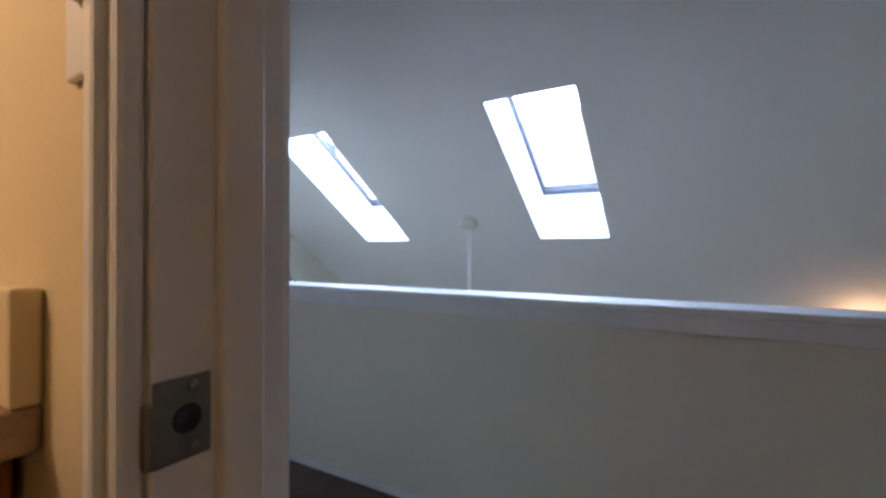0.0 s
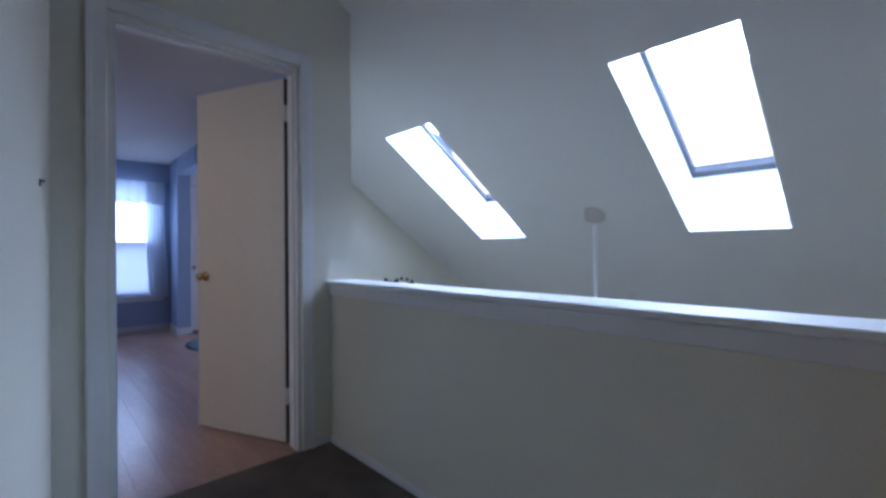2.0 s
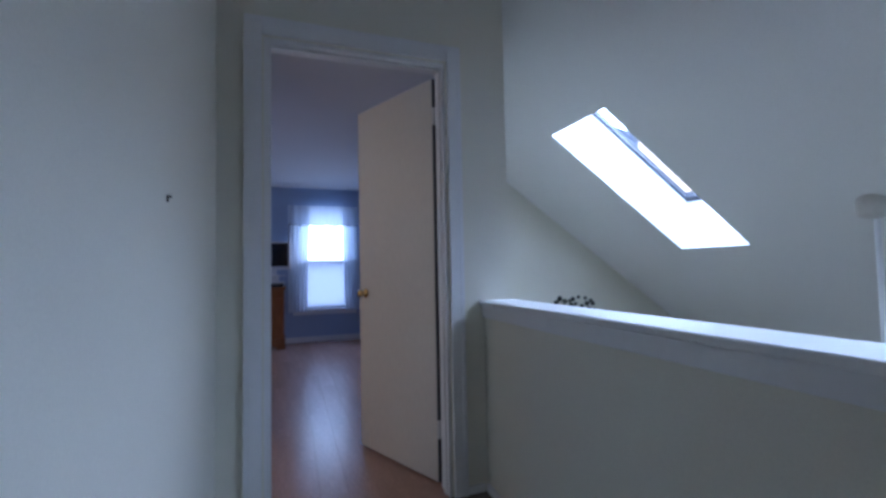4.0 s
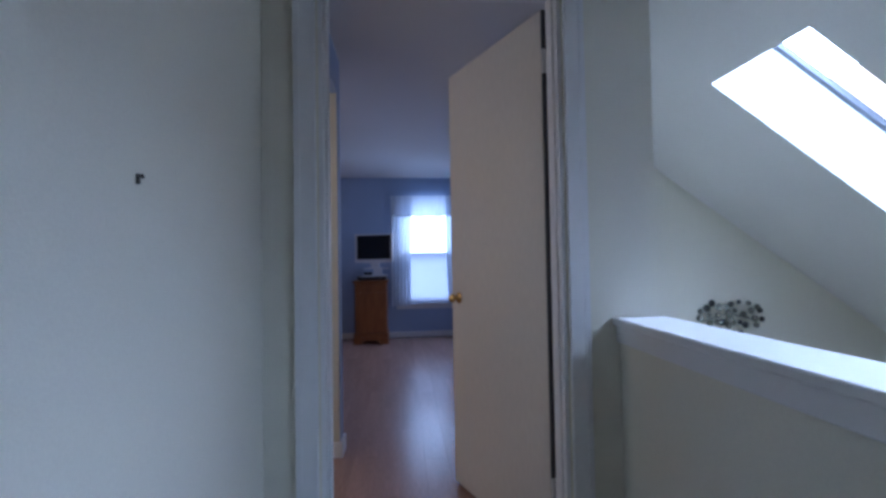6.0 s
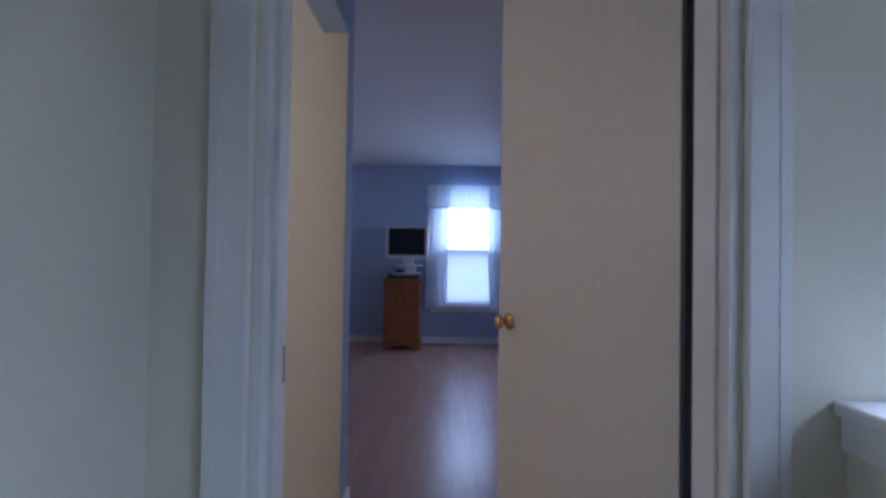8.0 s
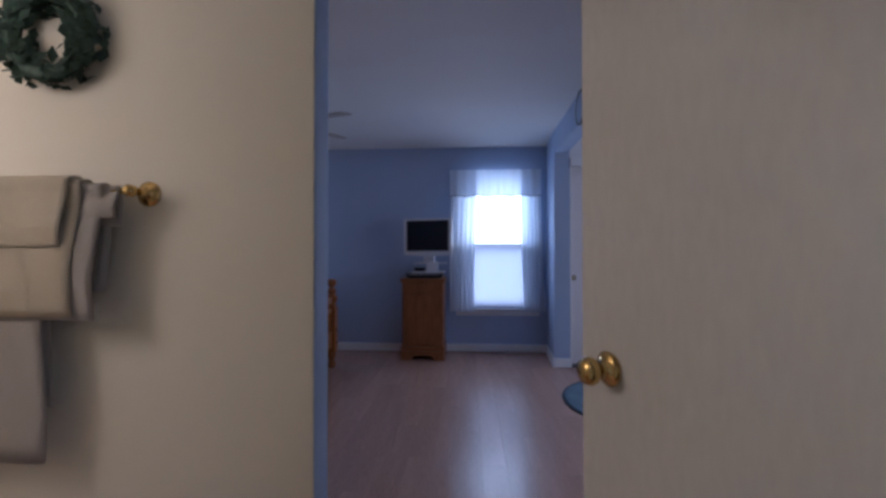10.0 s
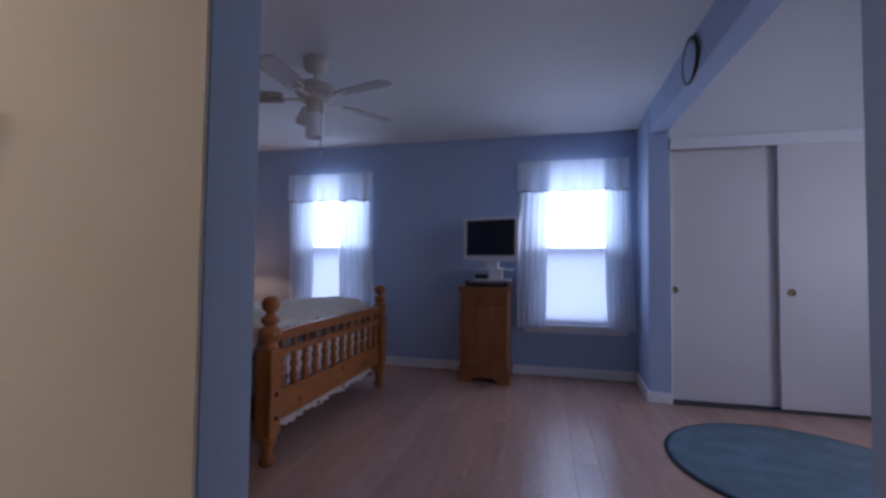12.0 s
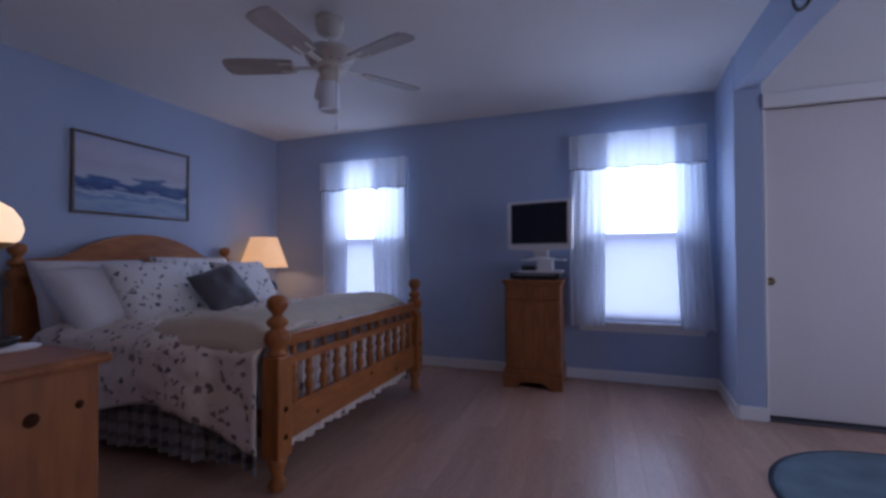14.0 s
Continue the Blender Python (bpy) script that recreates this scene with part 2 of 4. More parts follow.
def B(x0, x1, y0, y1, z0, z1, bevel=0.0):
    return box(bmesh.new(), x0, x1, y0, y1, z0, z1, bevel)


def prism(points, axis, a, b, bm=None):
    """A closed outline pushed from a to b along an axis; points lie in the other two axes."""
    bm = bm or bmesh.new()
    def at(p, d):
        return {"x": (d, p[0], p[1]), "y": (p[0], d, p[1]), "z": (p[0], p[1], d)}[axis]
    lo, hi = [bm.verts.new(at(p, a)) for p in points], [bm.verts.new(at(p, b)) for p in points]
    n = len(points)
    bm.faces.new(lo)
    bm.faces.new(hi[::-1])
    for i in range(n):
        bm.faces.new((lo[i], hi[i], hi[(i + 1) % n], lo[(i + 1) % n]))
    bmesh.ops.recalc_face_normals(bm, faces=bm.faces)
    return bm


def lathe(profile, cx, cy, cz, axis="z", segs=24, bm=None):
    """A turned shape from (radius, height) pairs."""
    bm = bm or bmesh.new()
    rings = []
    for r, h in profile:
        ring = []
        for i in range(segs):
            a = 2 * math.pi * i / segs
            u, v = max(r, 1e-4) * math.cos(a), max(r, 1e-4) * math.sin(a)
            ring.append(bm.verts.new({"z": (cx + u, cy + v, cz + h), "y": (cx + u, cy + h, cz + v), "x": (cx + h, cy + u, cz + v)}[axis]))
        rings.append(ring)
    for a, b in zip(rings, rings[1:]):
        for i in range(segs):
            bm.faces.new((a[i], a[(i + 1) % segs], b[(i + 1) % segs], b[i]))
    bm.faces.new(rings[0][::-1])
    bm.faces.new(rings[-1])
    bmesh.ops.recalc_face_normals(bm, faces=bm.faces)
    for f in bm.faces:
        f.smooth = True
    return bm


def tube(points, r, segs=8, bm=None):
    bm = bm or bmesh.new()
    prev = None
    for i, p in enumerate(points):
        p = Vector(p)
        d = (Vector(points[min(i + 1, len(points) - 1)]) - Vector(points[max(i - 1, 0)])).normalized()
        s = d.orthogonal().normalized() if prev is None else (prev - d * prev.dot(d)).normalized()
        prev = s
        t = d.cross(s)
        ring = [bm.verts.new(p + r * (math.cos(2 * math.pi * k / segs) * s + math.sin(2 * math.pi * k / segs) * t)) for k in range(segs)]
        if i:
            for k in range(segs):
                bm.faces.new((last[k], last[(k + 1) % segs], ring[(k + 1) % segs], ring[k]))
        else:
            bm.faces.new(ring[::-1])
        last = ring
    bm.faces.new(last)
    bmesh.ops.recalc_face_normals(bm, faces=bm.faces)
    for f in bm.faces:
        f.smooth = True
    return bm


def part(name, bm, material, parent=None, label="", smooth=False):
    me = bpy.data.meshes.new(name)
    if smooth:
        for f in bm.faces:
            f.smooth = True
    bm.to_mesh(me)
    bm.free()
    me.materials.append(material)
    ob = new(name, me)
    if parent:
        ob.parent = parent
    if label:
        ob["label"] = label
    return ob


def thing(name, label, category, group="", kind=""):
    return tagged(new(name), label, category, group, kind)


def structure(name, bm, material, label, category):
    return tagged(part(name, bm, material), label, category, "", "structure")


def sheet(name, f, nu, nv, material, parent=None, label="", thick=0.0):
    """A soft surface from f(u, v), u and v from 0 to 1."""
    bm = bmesh.new()
    g = [[bm.verts.new(f(i / nu, j / nv)) for j in range(nv + 1)] for i in range(nu + 1)]
    for i in range(nu):
        for j in range(nv):
            bm.faces.new((g[i][j], g[i + 1][j], g[i + 1][j + 1], g[i][j + 1]))
    bmesh.ops.recalc_face_normals(bm, faces=bm.faces)
    if thick:
        bmesh.ops.solidify(bm, geom=bm.faces[:], thickness=thick)
    return part(name, bm, material, parent, label, smooth=True)


# ---- plan ----
BL, BR, BF, BC = -4.00, 0.175, 4.87, 2.30      # bedroom: left, right and far wall, ceiling
NX, NY = -1.090, 1.110                         # corner of the stub wall beside the vanity nook
DL, DR = -0.983, -0.178                         # bedroom door opening
END, SF = 1.62, -2.6                          # end wall and floor of the stairwell


def slope_z(x):
    return 2.534 - 0.692 * x


# ---- large structure ----
structure("floor_hall", B(-1.30, 0.14, -4.2, 0.0, -0.12, 0.0), M["carpet"], "dark brown carpet on the landing floor", "floor")
structure("floor_bathroom", B(-3.2, -1.30, -4.2, -1.0, -0.12, -0.002), M["counter"], "bathroom floor", "floor")
structure("floor_stairwell", B(0.0, 3.5, -4.3, END + 0.1, SF - 0.1, SF), M["carpet"], "brown carpet of the room below", "floor")
structure("ground", B(-60, 60, -60, 60, -2.95, -2.85), M["ground"], "grass ground outside the house", "ground")

bm = bmesh.new()
# hall side wall, slightly out of square, with the bathroom doorway through it
JY = -1.97
prism([(-1.16, 0.0), (-1.272, JY), (-1.38, JY), (-1.29, 0.0)], "z", 0, 3.5, bm)
prism([(-1.272, JY - 0.002), (-1.296, -2.75), (-1.38, -2.75), (-1.38, JY - 0.002)], "z", 2.04, 3.5, bm)
prism([(-1.296, -2.752), (-1.36, -4.2), (-1.44, -4.2), (-1.38, -2.752)], "z", 0, 3.5, bm)
structure("wall_hall_side", bm, M["hall"], "pale yellow-green painted landing wall", "wall")
structure("wall_hall_back", B(-3.3, 3.5, -4.32, -4.2, SF, 3.5), M["hall"], "pale painted wall at the landing's back", "wall")
# bathroom shell and its warm skin over the hall wall
structure("wall_bathroom_north", B(-3.3, -1.39, -1.12, -1.0, 0, 2.4), M["bath"], "warm cream bathroom wall", "wall")
structure("wall_bathroom_west", B(-3.32, -3.2, -4.2, -1.0, 0, 2.4), M["bath"], "warm cream bathroom wall", "wall")
bm = B(-1.392, -1.386, JY + 0.042, -1.12, 0, 2.4)
box(bm, -1.392, -1.386, -2.69, JY, 2.11, 2.4)
structure("wall_bathroom_east", bm, M["bath"], "warm cream painted bathroom wall beside the door", "wall")
structure("ceiling_bathroom", B(-3.3, -1.40, -4.2, -1.0, 2.4, 2.46), M["ceil"], "white bathroom ceiling", "ceiling")

# end wall of the landing with the bedroom door opening
bm = prism([(-1.29, 0), (DL, 0), (DL, slope_z(DL)), (-1.29, slope_z(-1.29))], "y", 0, 0.11)
prism([(DL, 2.04), (DR, 2.04), (DR, slope_z(DR)), (DL, slope_z(DL))], "y", 0, 0.11, bm)
prism([(DR, 0), (0.14, 0), (0.14, slope_z(0.14)), (DR, slope_z(DR))], "y", 0, 0.11, bm)
structure("wall_door", bm, M["hall"], "pale yellow-green wall around the bedroom door", "wall")

# half wall with its cap
structure("half_wall", B(0.002, 0.138, -4.2, 0.0, SF, 0.818), M["hall"], "pale yellow-green half wall of the landing", "wall")
cap = thing("half_wall_cap", "white painted wooden cap rail along the half wall", "cap rail", kind="structure")
part("fascia", B(-0.012, 0.150, -4.2, -0.001, 0.815, 0.872, 0.004), M["trim"], cap)
part("top_board", B(-0.026, 0.164, -4.2, -0.001, 0.872, 0.897, 0.006), M["trim"], cap)
structure("baseboard", B(-0.014, 0.002, -4.2, -0.012, 0.0, 0.040, 0.006), M["trim"], "white baseboard along the half wall", "baseboard")
structure("baseboard", B(DR + 0.075, -0.014, -0.013, 0.0, 0.0, 0.040, 0.006), M["trim"], "white baseboard beside the bedroom door", "baseboard")
structure("baseboard", B(-1.17, DL - 0.105, -0.013, 0.0, 0.0, 0.040, 0.006), M["trim"], "white baseboard beside the bedroom door", "baseboard")

# stairwell walls
structure("wall_stair_end", prism([(0.14, SF), (3.5, SF), (3.5, slope_z(3.5)), (0.14, slope_z(0.14))], "y", END, END + 0.03), M["hall"], "pale painted end wall of the stairwell", "wall")
structure("wall_stair_side", B(3.4, 3.5, -4.3, END, SF, slope_z(3.4)), M["hall"], "pale painted low wall of the stairwell", "wall")
structure("wall_stair_inner", B(0.02, 0.139, 0.111, END, SF, slope_z(0.139)), M["hall"], "pale painted stairwell wall behind the door", "wall")
structure("wall_bedroom_entry", B(0.008, 0.019, 0.112, END + 0.06, 0, BC), M["blue"], "blue painted wall behind the bedroom door", "wall")

# sloped ceiling with two skylight openings
SKY_OPEN = ((0.083, 0.621), (-1.77, -1.22))
X0, X1 = 0.83, 1.972
bm = bmesh.new()


def slab(xa, xb, ya, yb):
    prism([(xa, slope_z(xa)), (xb, slope_z(xb)), (xb, slope_z(xb) + 0.06), (xa, slope_z(xa) + 0.06)], "y", ya, yb, bm)


slab(-1.45, X0, -4.3, END + 0.1)
slab(X1, 3.5, -4.3, END + 0.1)
for ya, yb in ((-4.3, -1.77), (-1.22, 0.083), (0.621, END + 0.1)):
    slab(X0, X1, ya, yb)
structure("ceiling_slope", bm, M["slope"], "pale sloped ceiling over the stairwell", "ceiling")
DX, DZ = 0.08, 0.365
for k, (ya, yb) in enumerate(SKY_OPEN):
    w = thing("skylight_%d" % (k + 1), "white-lined skylight shaft with a dark-framed roof window", "skylight", "skylights", "structure")
    # shaft sides
    za, zb = slope_z(X0) + 0.002, slope_z(X1) + 0.002
    for y0, y1 in ((ya, ya + 0.006), (yb - 0.006, yb)):
        part("shaft_side", prism([(X0, za), (X1, zb), (X1 + DX, zb + DZ), (X0 + DX, za + DZ)], "y", y0, y1), M["trim"], w)
    for xx, zz, s in ((X0, za, 0.006), (X1, zb, -0.006)):
        part("shaft_end", prism([(xx, zz), (xx + s, zz), (xx + s + DX, zz + DZ), (xx + DX, zz + DZ)], "y", ya + 0.006, yb - 0.006), M["trim"], w)
    xa, xb = X0 + DX, X1 + DX
    def rail(p, q, y0, y1):
        return prism([(p, za + DZ - 0.692 * (p - xa)), (q, za + DZ - 0.692 * (q - xa)), (q, za + DZ + 0.04 - 0.692 * (q - xa)), (p, za + DZ + 0.04 - 0.692 * (p - xa))], "y", y0, y1)
    fr = part("window_frame", rail(xb - 0.045, xb, ya, yb), M["frame"], w, "dark grey frame")
    part("rail", rail(xa, xa + 0.045, ya, yb), M["frame"], fr)
    part("stile", rail(xa, xb, yb - 0.035, yb), M["frame"], fr)
    part("stile", rail(xa, xb, ya, ya + 0.02), M["frame"], fr)
    pane = part("pane", prism([(xa, za + DZ + 0.02), (xb, zb + DZ + 0.02), (xb, zb + DZ + 0.026), (xa, za + DZ + 0.026)], "y", ya, yb), M["glass"], w)
    pane.visible_shadow = False

# bedroom shell
structure("wall_left", B(BL - 0.12, BL, 1.0, BF + 0.15, 0, BC + 0.06), M["blue"], "blue painted bedroom wall behind the bed", "wall")
WIN_R, WIN_L, WZ0, WZ1 = (-0.80, 0.05), (-3.28, -2.46), 0.49, 2.0
bm = bmesh.new()
xs = [BL, WIN_L[0], WIN_L[1], WIN_R[0], WIN_R[1], 2.6]
for a, b, hole in zip(xs, xs[1:], (0, 1, 0, 1, 0)):
    if hole:
        box(bm, a, b, BF, BF + 0.15, 0, WZ0)
        box(bm, a, b, BF, BF + 0.15, WZ1, BC + 0.06)
    else:
        box(bm, a, b, BF, BF + 0.15, 0, BC + 0.06)
structure("wall_far", bm, M["blue"], "blue painted bedroom wall with two windows", "wall")
structure("wall_nook_stub", B(BL, NX - 0.001, NY + 0.004, NY + 0.109, 0, BC), M["blue"], "blue painted stub wall end beside the nook", "wall")
structure("wall_nook_back", B(-2.9, NX - 0.003, NY - 0.004, NY + 0.003, 0, 2.3), M["cream"], "cream painted nook wall with towel bar and wreath", "wall")
bm = B(NX - 0.11, NX, 0.112, NY - 0.005, 2.07, BC)
structure("wall_nook_header", bm, M["blue"], "blue painted header over the nook opening", "wall")
structure("wall_nook_front", B(-2.9, NX - 0.11, 0.0, 0.11, 0, 2.3), M["cream"], "cream painted nook wall", "wall")
structure("wall_nook_side", B(-3.0, -2.9, 0.0, NY, 0, 2.3), M["cream"], "cream painted nook wall", "wall")
bm = B(BL, 0.018, 0.112, BF, BC + 0.001, BC + 0.06)
box(bm, 0.018, 0.139, END + 0.06, BF, BC + 0.001, BC + 0.06)
box(bm, 0.139, 2.6, 4.361, BF, BC + 0.001, BC + 0.06)
structure("ceiling_bedroom", bm, M["ceil"], "white painted bedroom ceiling", "ceiling")
RX, HC = 0.135, 3.35                           # wall end, and the higher ceiling of the dressing area
structure("ceiling_dressing", B(0.14, 2.6, END + 0.031, 4.36, HC, HC + 0.06), M["ceil"], "white painted high ceiling of the dressing area", "ceiling")
structure("wall_return", prism([(BR, BF), (RX, 4.24), (0.285, 4.24), (BR + 0.10, BF)], "z", 0, BC), M["blue"], "blue painted wall end between window and closet", "wall")
structure("wall_header_beam", B(0.14, 0.26, END + 0.061, 4.239, 2.075, HC), M["blue"], "blue painted header beam over the dressing area", "wall")
structure("wall_dressing_back", B(0.02, 2.6, END + 0.031, END + 0.06, 0, HC), M["blue"], "blue painted wall of the dressing area", "wall")
bm = B(2.5, 2.6, END + 0.061, 2.2, 0, HC)
box(bm, 2.5, 2.6, 3.3, BF, 0, HC)
box(bm, 2.5, 2.6, 2.2, 3.3, 0, 0.8)
box(bm, 2.5, 2.6, 2.2, 3.3, 2.05, HC)
# assumed window out of view, added as the source of the closet's light
w3 = thing("window_3", "assumed window of the dressing area, out of view", "window", kind="structure")
part("window_frame", B(2.51, 2.59, 2.2, 2.24, 0.8, 2.05), M["trim"], w3)
part("window_frame", B(2.51, 2.59, 3.26, 3.3, 0.8, 2.05), M["trim"], w3)
part("meeting_rail", B(2.53, 2.57, 2.24, 3.26, 1.4, 1.45), M["trim"], w3)
structure("wall_dressing_side", bm, M["blue"], "blue painted wall of the dressing area", "wall")
bm = B(0.286, 2.5, 4.26, 4.36, 2.03, HC)
box(bm, 0.141, 0.286, 4.24, 4.36, BC + 0.001, HC)
structure("wall_closet_header", bm, M["ceil"], "white painted high wall above the closet doors", "wall")


def board(x0, x1, y0, y1):
    structure("baseboard", B(x0, x1, y0, y1, 0.0, 0.085, 0.004), M["trim"], "white baseboard along the bedroom wall", "baseboard")


board(BL + 0.014, BR - 0.014, BF - 0.014, BF)
structure("baseboard", prism([(BR, BF - 0.014), (RX, 4.24), (RX - 0.014, 4.226), (BR - 0.014, BF - 0.014)], "z", 0, 0.085), M["trim"], "white baseboard along the wall end", "baseboard")
board(RX, 0.284, 4.226, 4.24)
board(BL, BL + 0.014, NY + 0.124, BF)
board(NX, NX + 0.014, NY - 0.018, NY + 0.123)
board(BL + 0.014, NX, NY + 0.109, NY + 0.123)
board(-2.9, NX, NY - 0.018, NY - 0.004)

# ---- doors ----
def casing(parent, x0, x1, yf, side, top=2.04, w=0.075, wl=None):
    """Door casing on a wall face at yf, proud towards side (-1 or 1)."""
    wl = wl or w
    a, b = sorted((yf, yf + side * 0.016))
    part("casing", B(x0 - wl, x0 - 0.006, a, b, 0, top + 0.006 + w, 0.004), M["trim"], parent)
    part("casing", B(x1 + 0.006, x1 + w, a, b, 0, top + 0.006 + w, 0.004), M["trim"], parent)
    part("casing", B(x0 - 0.006, x1 + 0.006, a, b, top + 0.006, top + 0.006 + w, 0.004), M["trim"], parent)
    a, b = sorted((yf + side * 0.013, yf + side * 0.0175))
    part("casing_bead", B(x0 - wl, x0 - wl + 0.02, a, b, 0, top + w, 0.002), M["trim"], parent)
    part("casing_bead", B(x1 + w - 0.02, x1 + w, a, b, 0, top + w, 0.002), M["trim"], parent)
    part("casing_bead", B(x0 - wl + 0.02, x1 + w - 0.02, a, b, top + w - 0.02, top + w, 0.002), M["trim"], parent)


def knob_bm(cx, cy, cz, axis="y", s=1):
    return lathe([(0.0, 0), (0.027, 0.0), (0.028, s * 0.003), (0.021, s * 0.008), (0.010, s * 0.011), (0.009, s * 0.022), (0.014, s * 0.026),
                  (0.021, s * 0.034), (0.0225, s * 0.041), (0.019, s * 0.049), (0.010, s * 0.053), (0.0, s * 0.054)], cx, cy, cz, axis)


fr = thing("door_1", "white painted door frame of the bedroom doorway", "door frame", kind="structure")
part("jamb", B(DL, DL + 0.014, 0.001, 0.109, 0, 2.026), M["trim"], fr)
part("jamb", B(DR - 0.014, DR, 0.001, 0.109, 0, 2.026), M["trim"], fr)
part("head_jamb", B(DL, DR, 0.001, 0.109, 2.026, 2.04), M["trim"], fr)
part("stop", B(DL + 0.014, DL + 0.026, 0.03, 0.065, 0, 2.014, 0.002), M["trim"], fr)
part("stop", B(DR - 0.021, DR - 0.014, 0.03, 0.06, 0, 2.014, 0.002), M["trim"], fr)
part("stop", B(DL + 0.014, DR - 0.014, 0.03, 0.065, 2.014, 2.026, 0.002), M["trim"], fr)
part("strike_plate", B(DL + 0.014, DL + 0.017, 0.070, 0.100, 0.88, 0.95, 0.001), M["steel"], fr, "dull steel strike plate")
casing(fr, DL, DR, 0.0, -1)

# the open leaf, hinged at the opening's right side
leaf = thing("bedroom_door", "open cream-white flush door with brass knobs", "door")
LW = 0.672
part("panel", B(-LW, 0, 0.0, 0.035, 0.012, 2.018, 0.002), M["door"], leaf)
for s, y in ((-1, 0.0), (1, 0.035)):
    part("knob", knob_bm(-LW + 0.065, y, 0.915, "y", s), M["brass"], leaf, "round brass knob")
# near-black strip on the leaf's end stands for shade in the hinge gap
part("hinge_edge", B(0.0005, 0.009, 0.001, 0.034, 0.014, 2.016), M["frame"], leaf, "dark strip standing for the shade in the hinge gap")
part("latch", B(-LW - 0.0015, -LW + 0.001, 0.006, 0.029, 0.885, 0.945), M["brass"], leaf)
for z in (0.22, 1.78):
    part("hinge", lathe([(0.007, 0), (0.007, 0.09)], 0.010, 0.030, z, "z", 10), M["trim"], leaf)
    part("hinge_leaf", B(0.003, 0.012, -0.001, 0.036, z, z + 0.09, 0.001), M["trim"], leaf)
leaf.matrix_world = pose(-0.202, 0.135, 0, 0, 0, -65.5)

fb = thing("door_2", "white painted bathroom door frame", "door frame", kind="structure")
part("jamb", B(-1.384, -1.270, JY - 0.012, JY, 0, 2.04, 0.002), M["trim"], fb)
part("stop", B(-1.338, -1.300, JY - 0.024, JY - 0.012, 0, 2.03, 0.003), M["trim"], fb)
part("jamb", B(-1.384, -1.29, -2.75, -2.738, 0, 2.04, 0.002), M["trim"], fb)
part("head_jamb", B(-1.384, -1.28, -2.738, JY - 0.012, 2.028, 2.04), M["trim"], fb)
part("casing", prism([(-1.270, JY - 0.006), (-1.260, JY - 0.006), (-1.252, JY + 0.062), (-1.268, JY + 0.062)], "z", 0, 2.1), M["trim"], fb)
part("casing", B(-1.404, -1.385, JY - 0.008, JY + 0.02, 0, 2.1, 0.005), M["trim"], fb)
part("casing_bead", B(-1.412, -1.402, JY + 0.004, JY + 0.0205, 0, 2.1, 0.004), M["trim"], fb)
part("casing", B(-1.404, -1.385, -2.81, -2.744, 0, 2.1, 0.005), M["trim"], fb)
sp = part("strike_plate", B(-1.384, -1.342, JY - 0.0145, JY - 0.012, 0.917, 0.978, 0.001), M["steel"], fb, "worn steel strike plate")
part("strike_hole", lathe([(0.0095, 0), (0.011, 0.001)], -1.360, JY - 0.0158, 0.947, "y", 16), M["black"], sp)
part("strike_lip", B(-1.390, -1.382, JY - 0.016, JY - 0.009, 0.918, 0.965, 0.003), M["steel"], sp)
for z in (0.925, 0.970):
    part("screw", lathe([(0.0045, 0), (0.003, -0.0015)], -1.356, JY - 0.0145, z, "y", 12), M["steel"], sp)

sw = thing("light_switch", "ivory toggle switch plate on the bathroom wall", "switch")
part("plate", B(-1.399, -1.392, -1.945, -1.885, 1.20, 1.32, 0.003), M["white"], sw)
part("toggle", B(-1.412, -1.398, -1.920, -1.908, 1.255, 1.277, 0.002), M["white"], sw)

van = thing("bathroom_vanity", "bathroom vanity with wood-toned counter and white splash", "vanity")
part("counter", B(-2.6, -1.393, -1.83, -1.122, 0.90, 0.94, 0.005), M["counter"], van)
part("side_splash", B(-1.415, -1.393, -1.83, -1.122, 0.94, 1.04, 0.004), M["bath"], van)
part("body", B(-2.55, -1.40, -1.79, -1.122, 0.0, 0.90, 0.004), M["cabinet"], van)
part("back_splash", B(-2.6, -1.415, -1.142, -1.122, 0.94, 1.04, 0.004), M["bath"], van)
bl = thing("bathroom_light", "lit bathroom light hung over the vanity", "lamp")
part("cover", lathe([(0.16, 0), (0.15, -0.04), (0.10, -0.075), (0.0, -0.09)], -2.0, -1.45, 1.918), M["bulb"], bl)
part("stem", lathe([(0.012, 0), (0.012, 0.48)], -2.0, -1.45, 1.92), M["brass"], bl)
part("base", lathe([(0.175, 0), (0.175, -0.012)], -2.0, -1.45, 1.92), M["white"], bl)
lamp("bathroom_bulb", "POINT", pose(-2.0, -1.45, 1.72), BATH, (1.0, 0.70, 0.42), 0.12)

# ---- stairwell ----
rod = thing("ceiling_fixture", "white canopy and down rod of a hanging fixture", "ceiling fixture")
part("canopy", lathe([(0.072, 0.10), (0.075, 0.0), (0.066, -0.022), (0.03, -0.034), (0.014, -0.036)], 1.76, -0.67, 1.285), M["fan"], rod)
part("rod", lathe([(0.0125, 0), (0.0125, -1.3)], 1.76, -0.67, 1.27), M["trim"], rod)
part("motor", lathe([(0.03, 0), (0.11, -0.03), (0.13, -0.10), (0.06, -0.15), (0.0, -0.16)], 1.76, -0.67, 0.0), M["trim"], rod)
lmp = thing("wall_sconce", "small lit wall lamp low under the sloped ceiling", "wall lamp")
part("cup", lathe([(0.02, 0), (0.07, 0.05), (0.085, 0.12), (0.08, 0.12), (0.06, 0.05), (0.0, 0.01)], 2.62, -3.42, 0.28), M["shade"], lmp)
part("bracket", tube([(3.4, -3.42, 0.25), (3.0, -3.42, 0.2), (2.62, -3.42, 0.285)], 0.012), M["brass"], lmp)
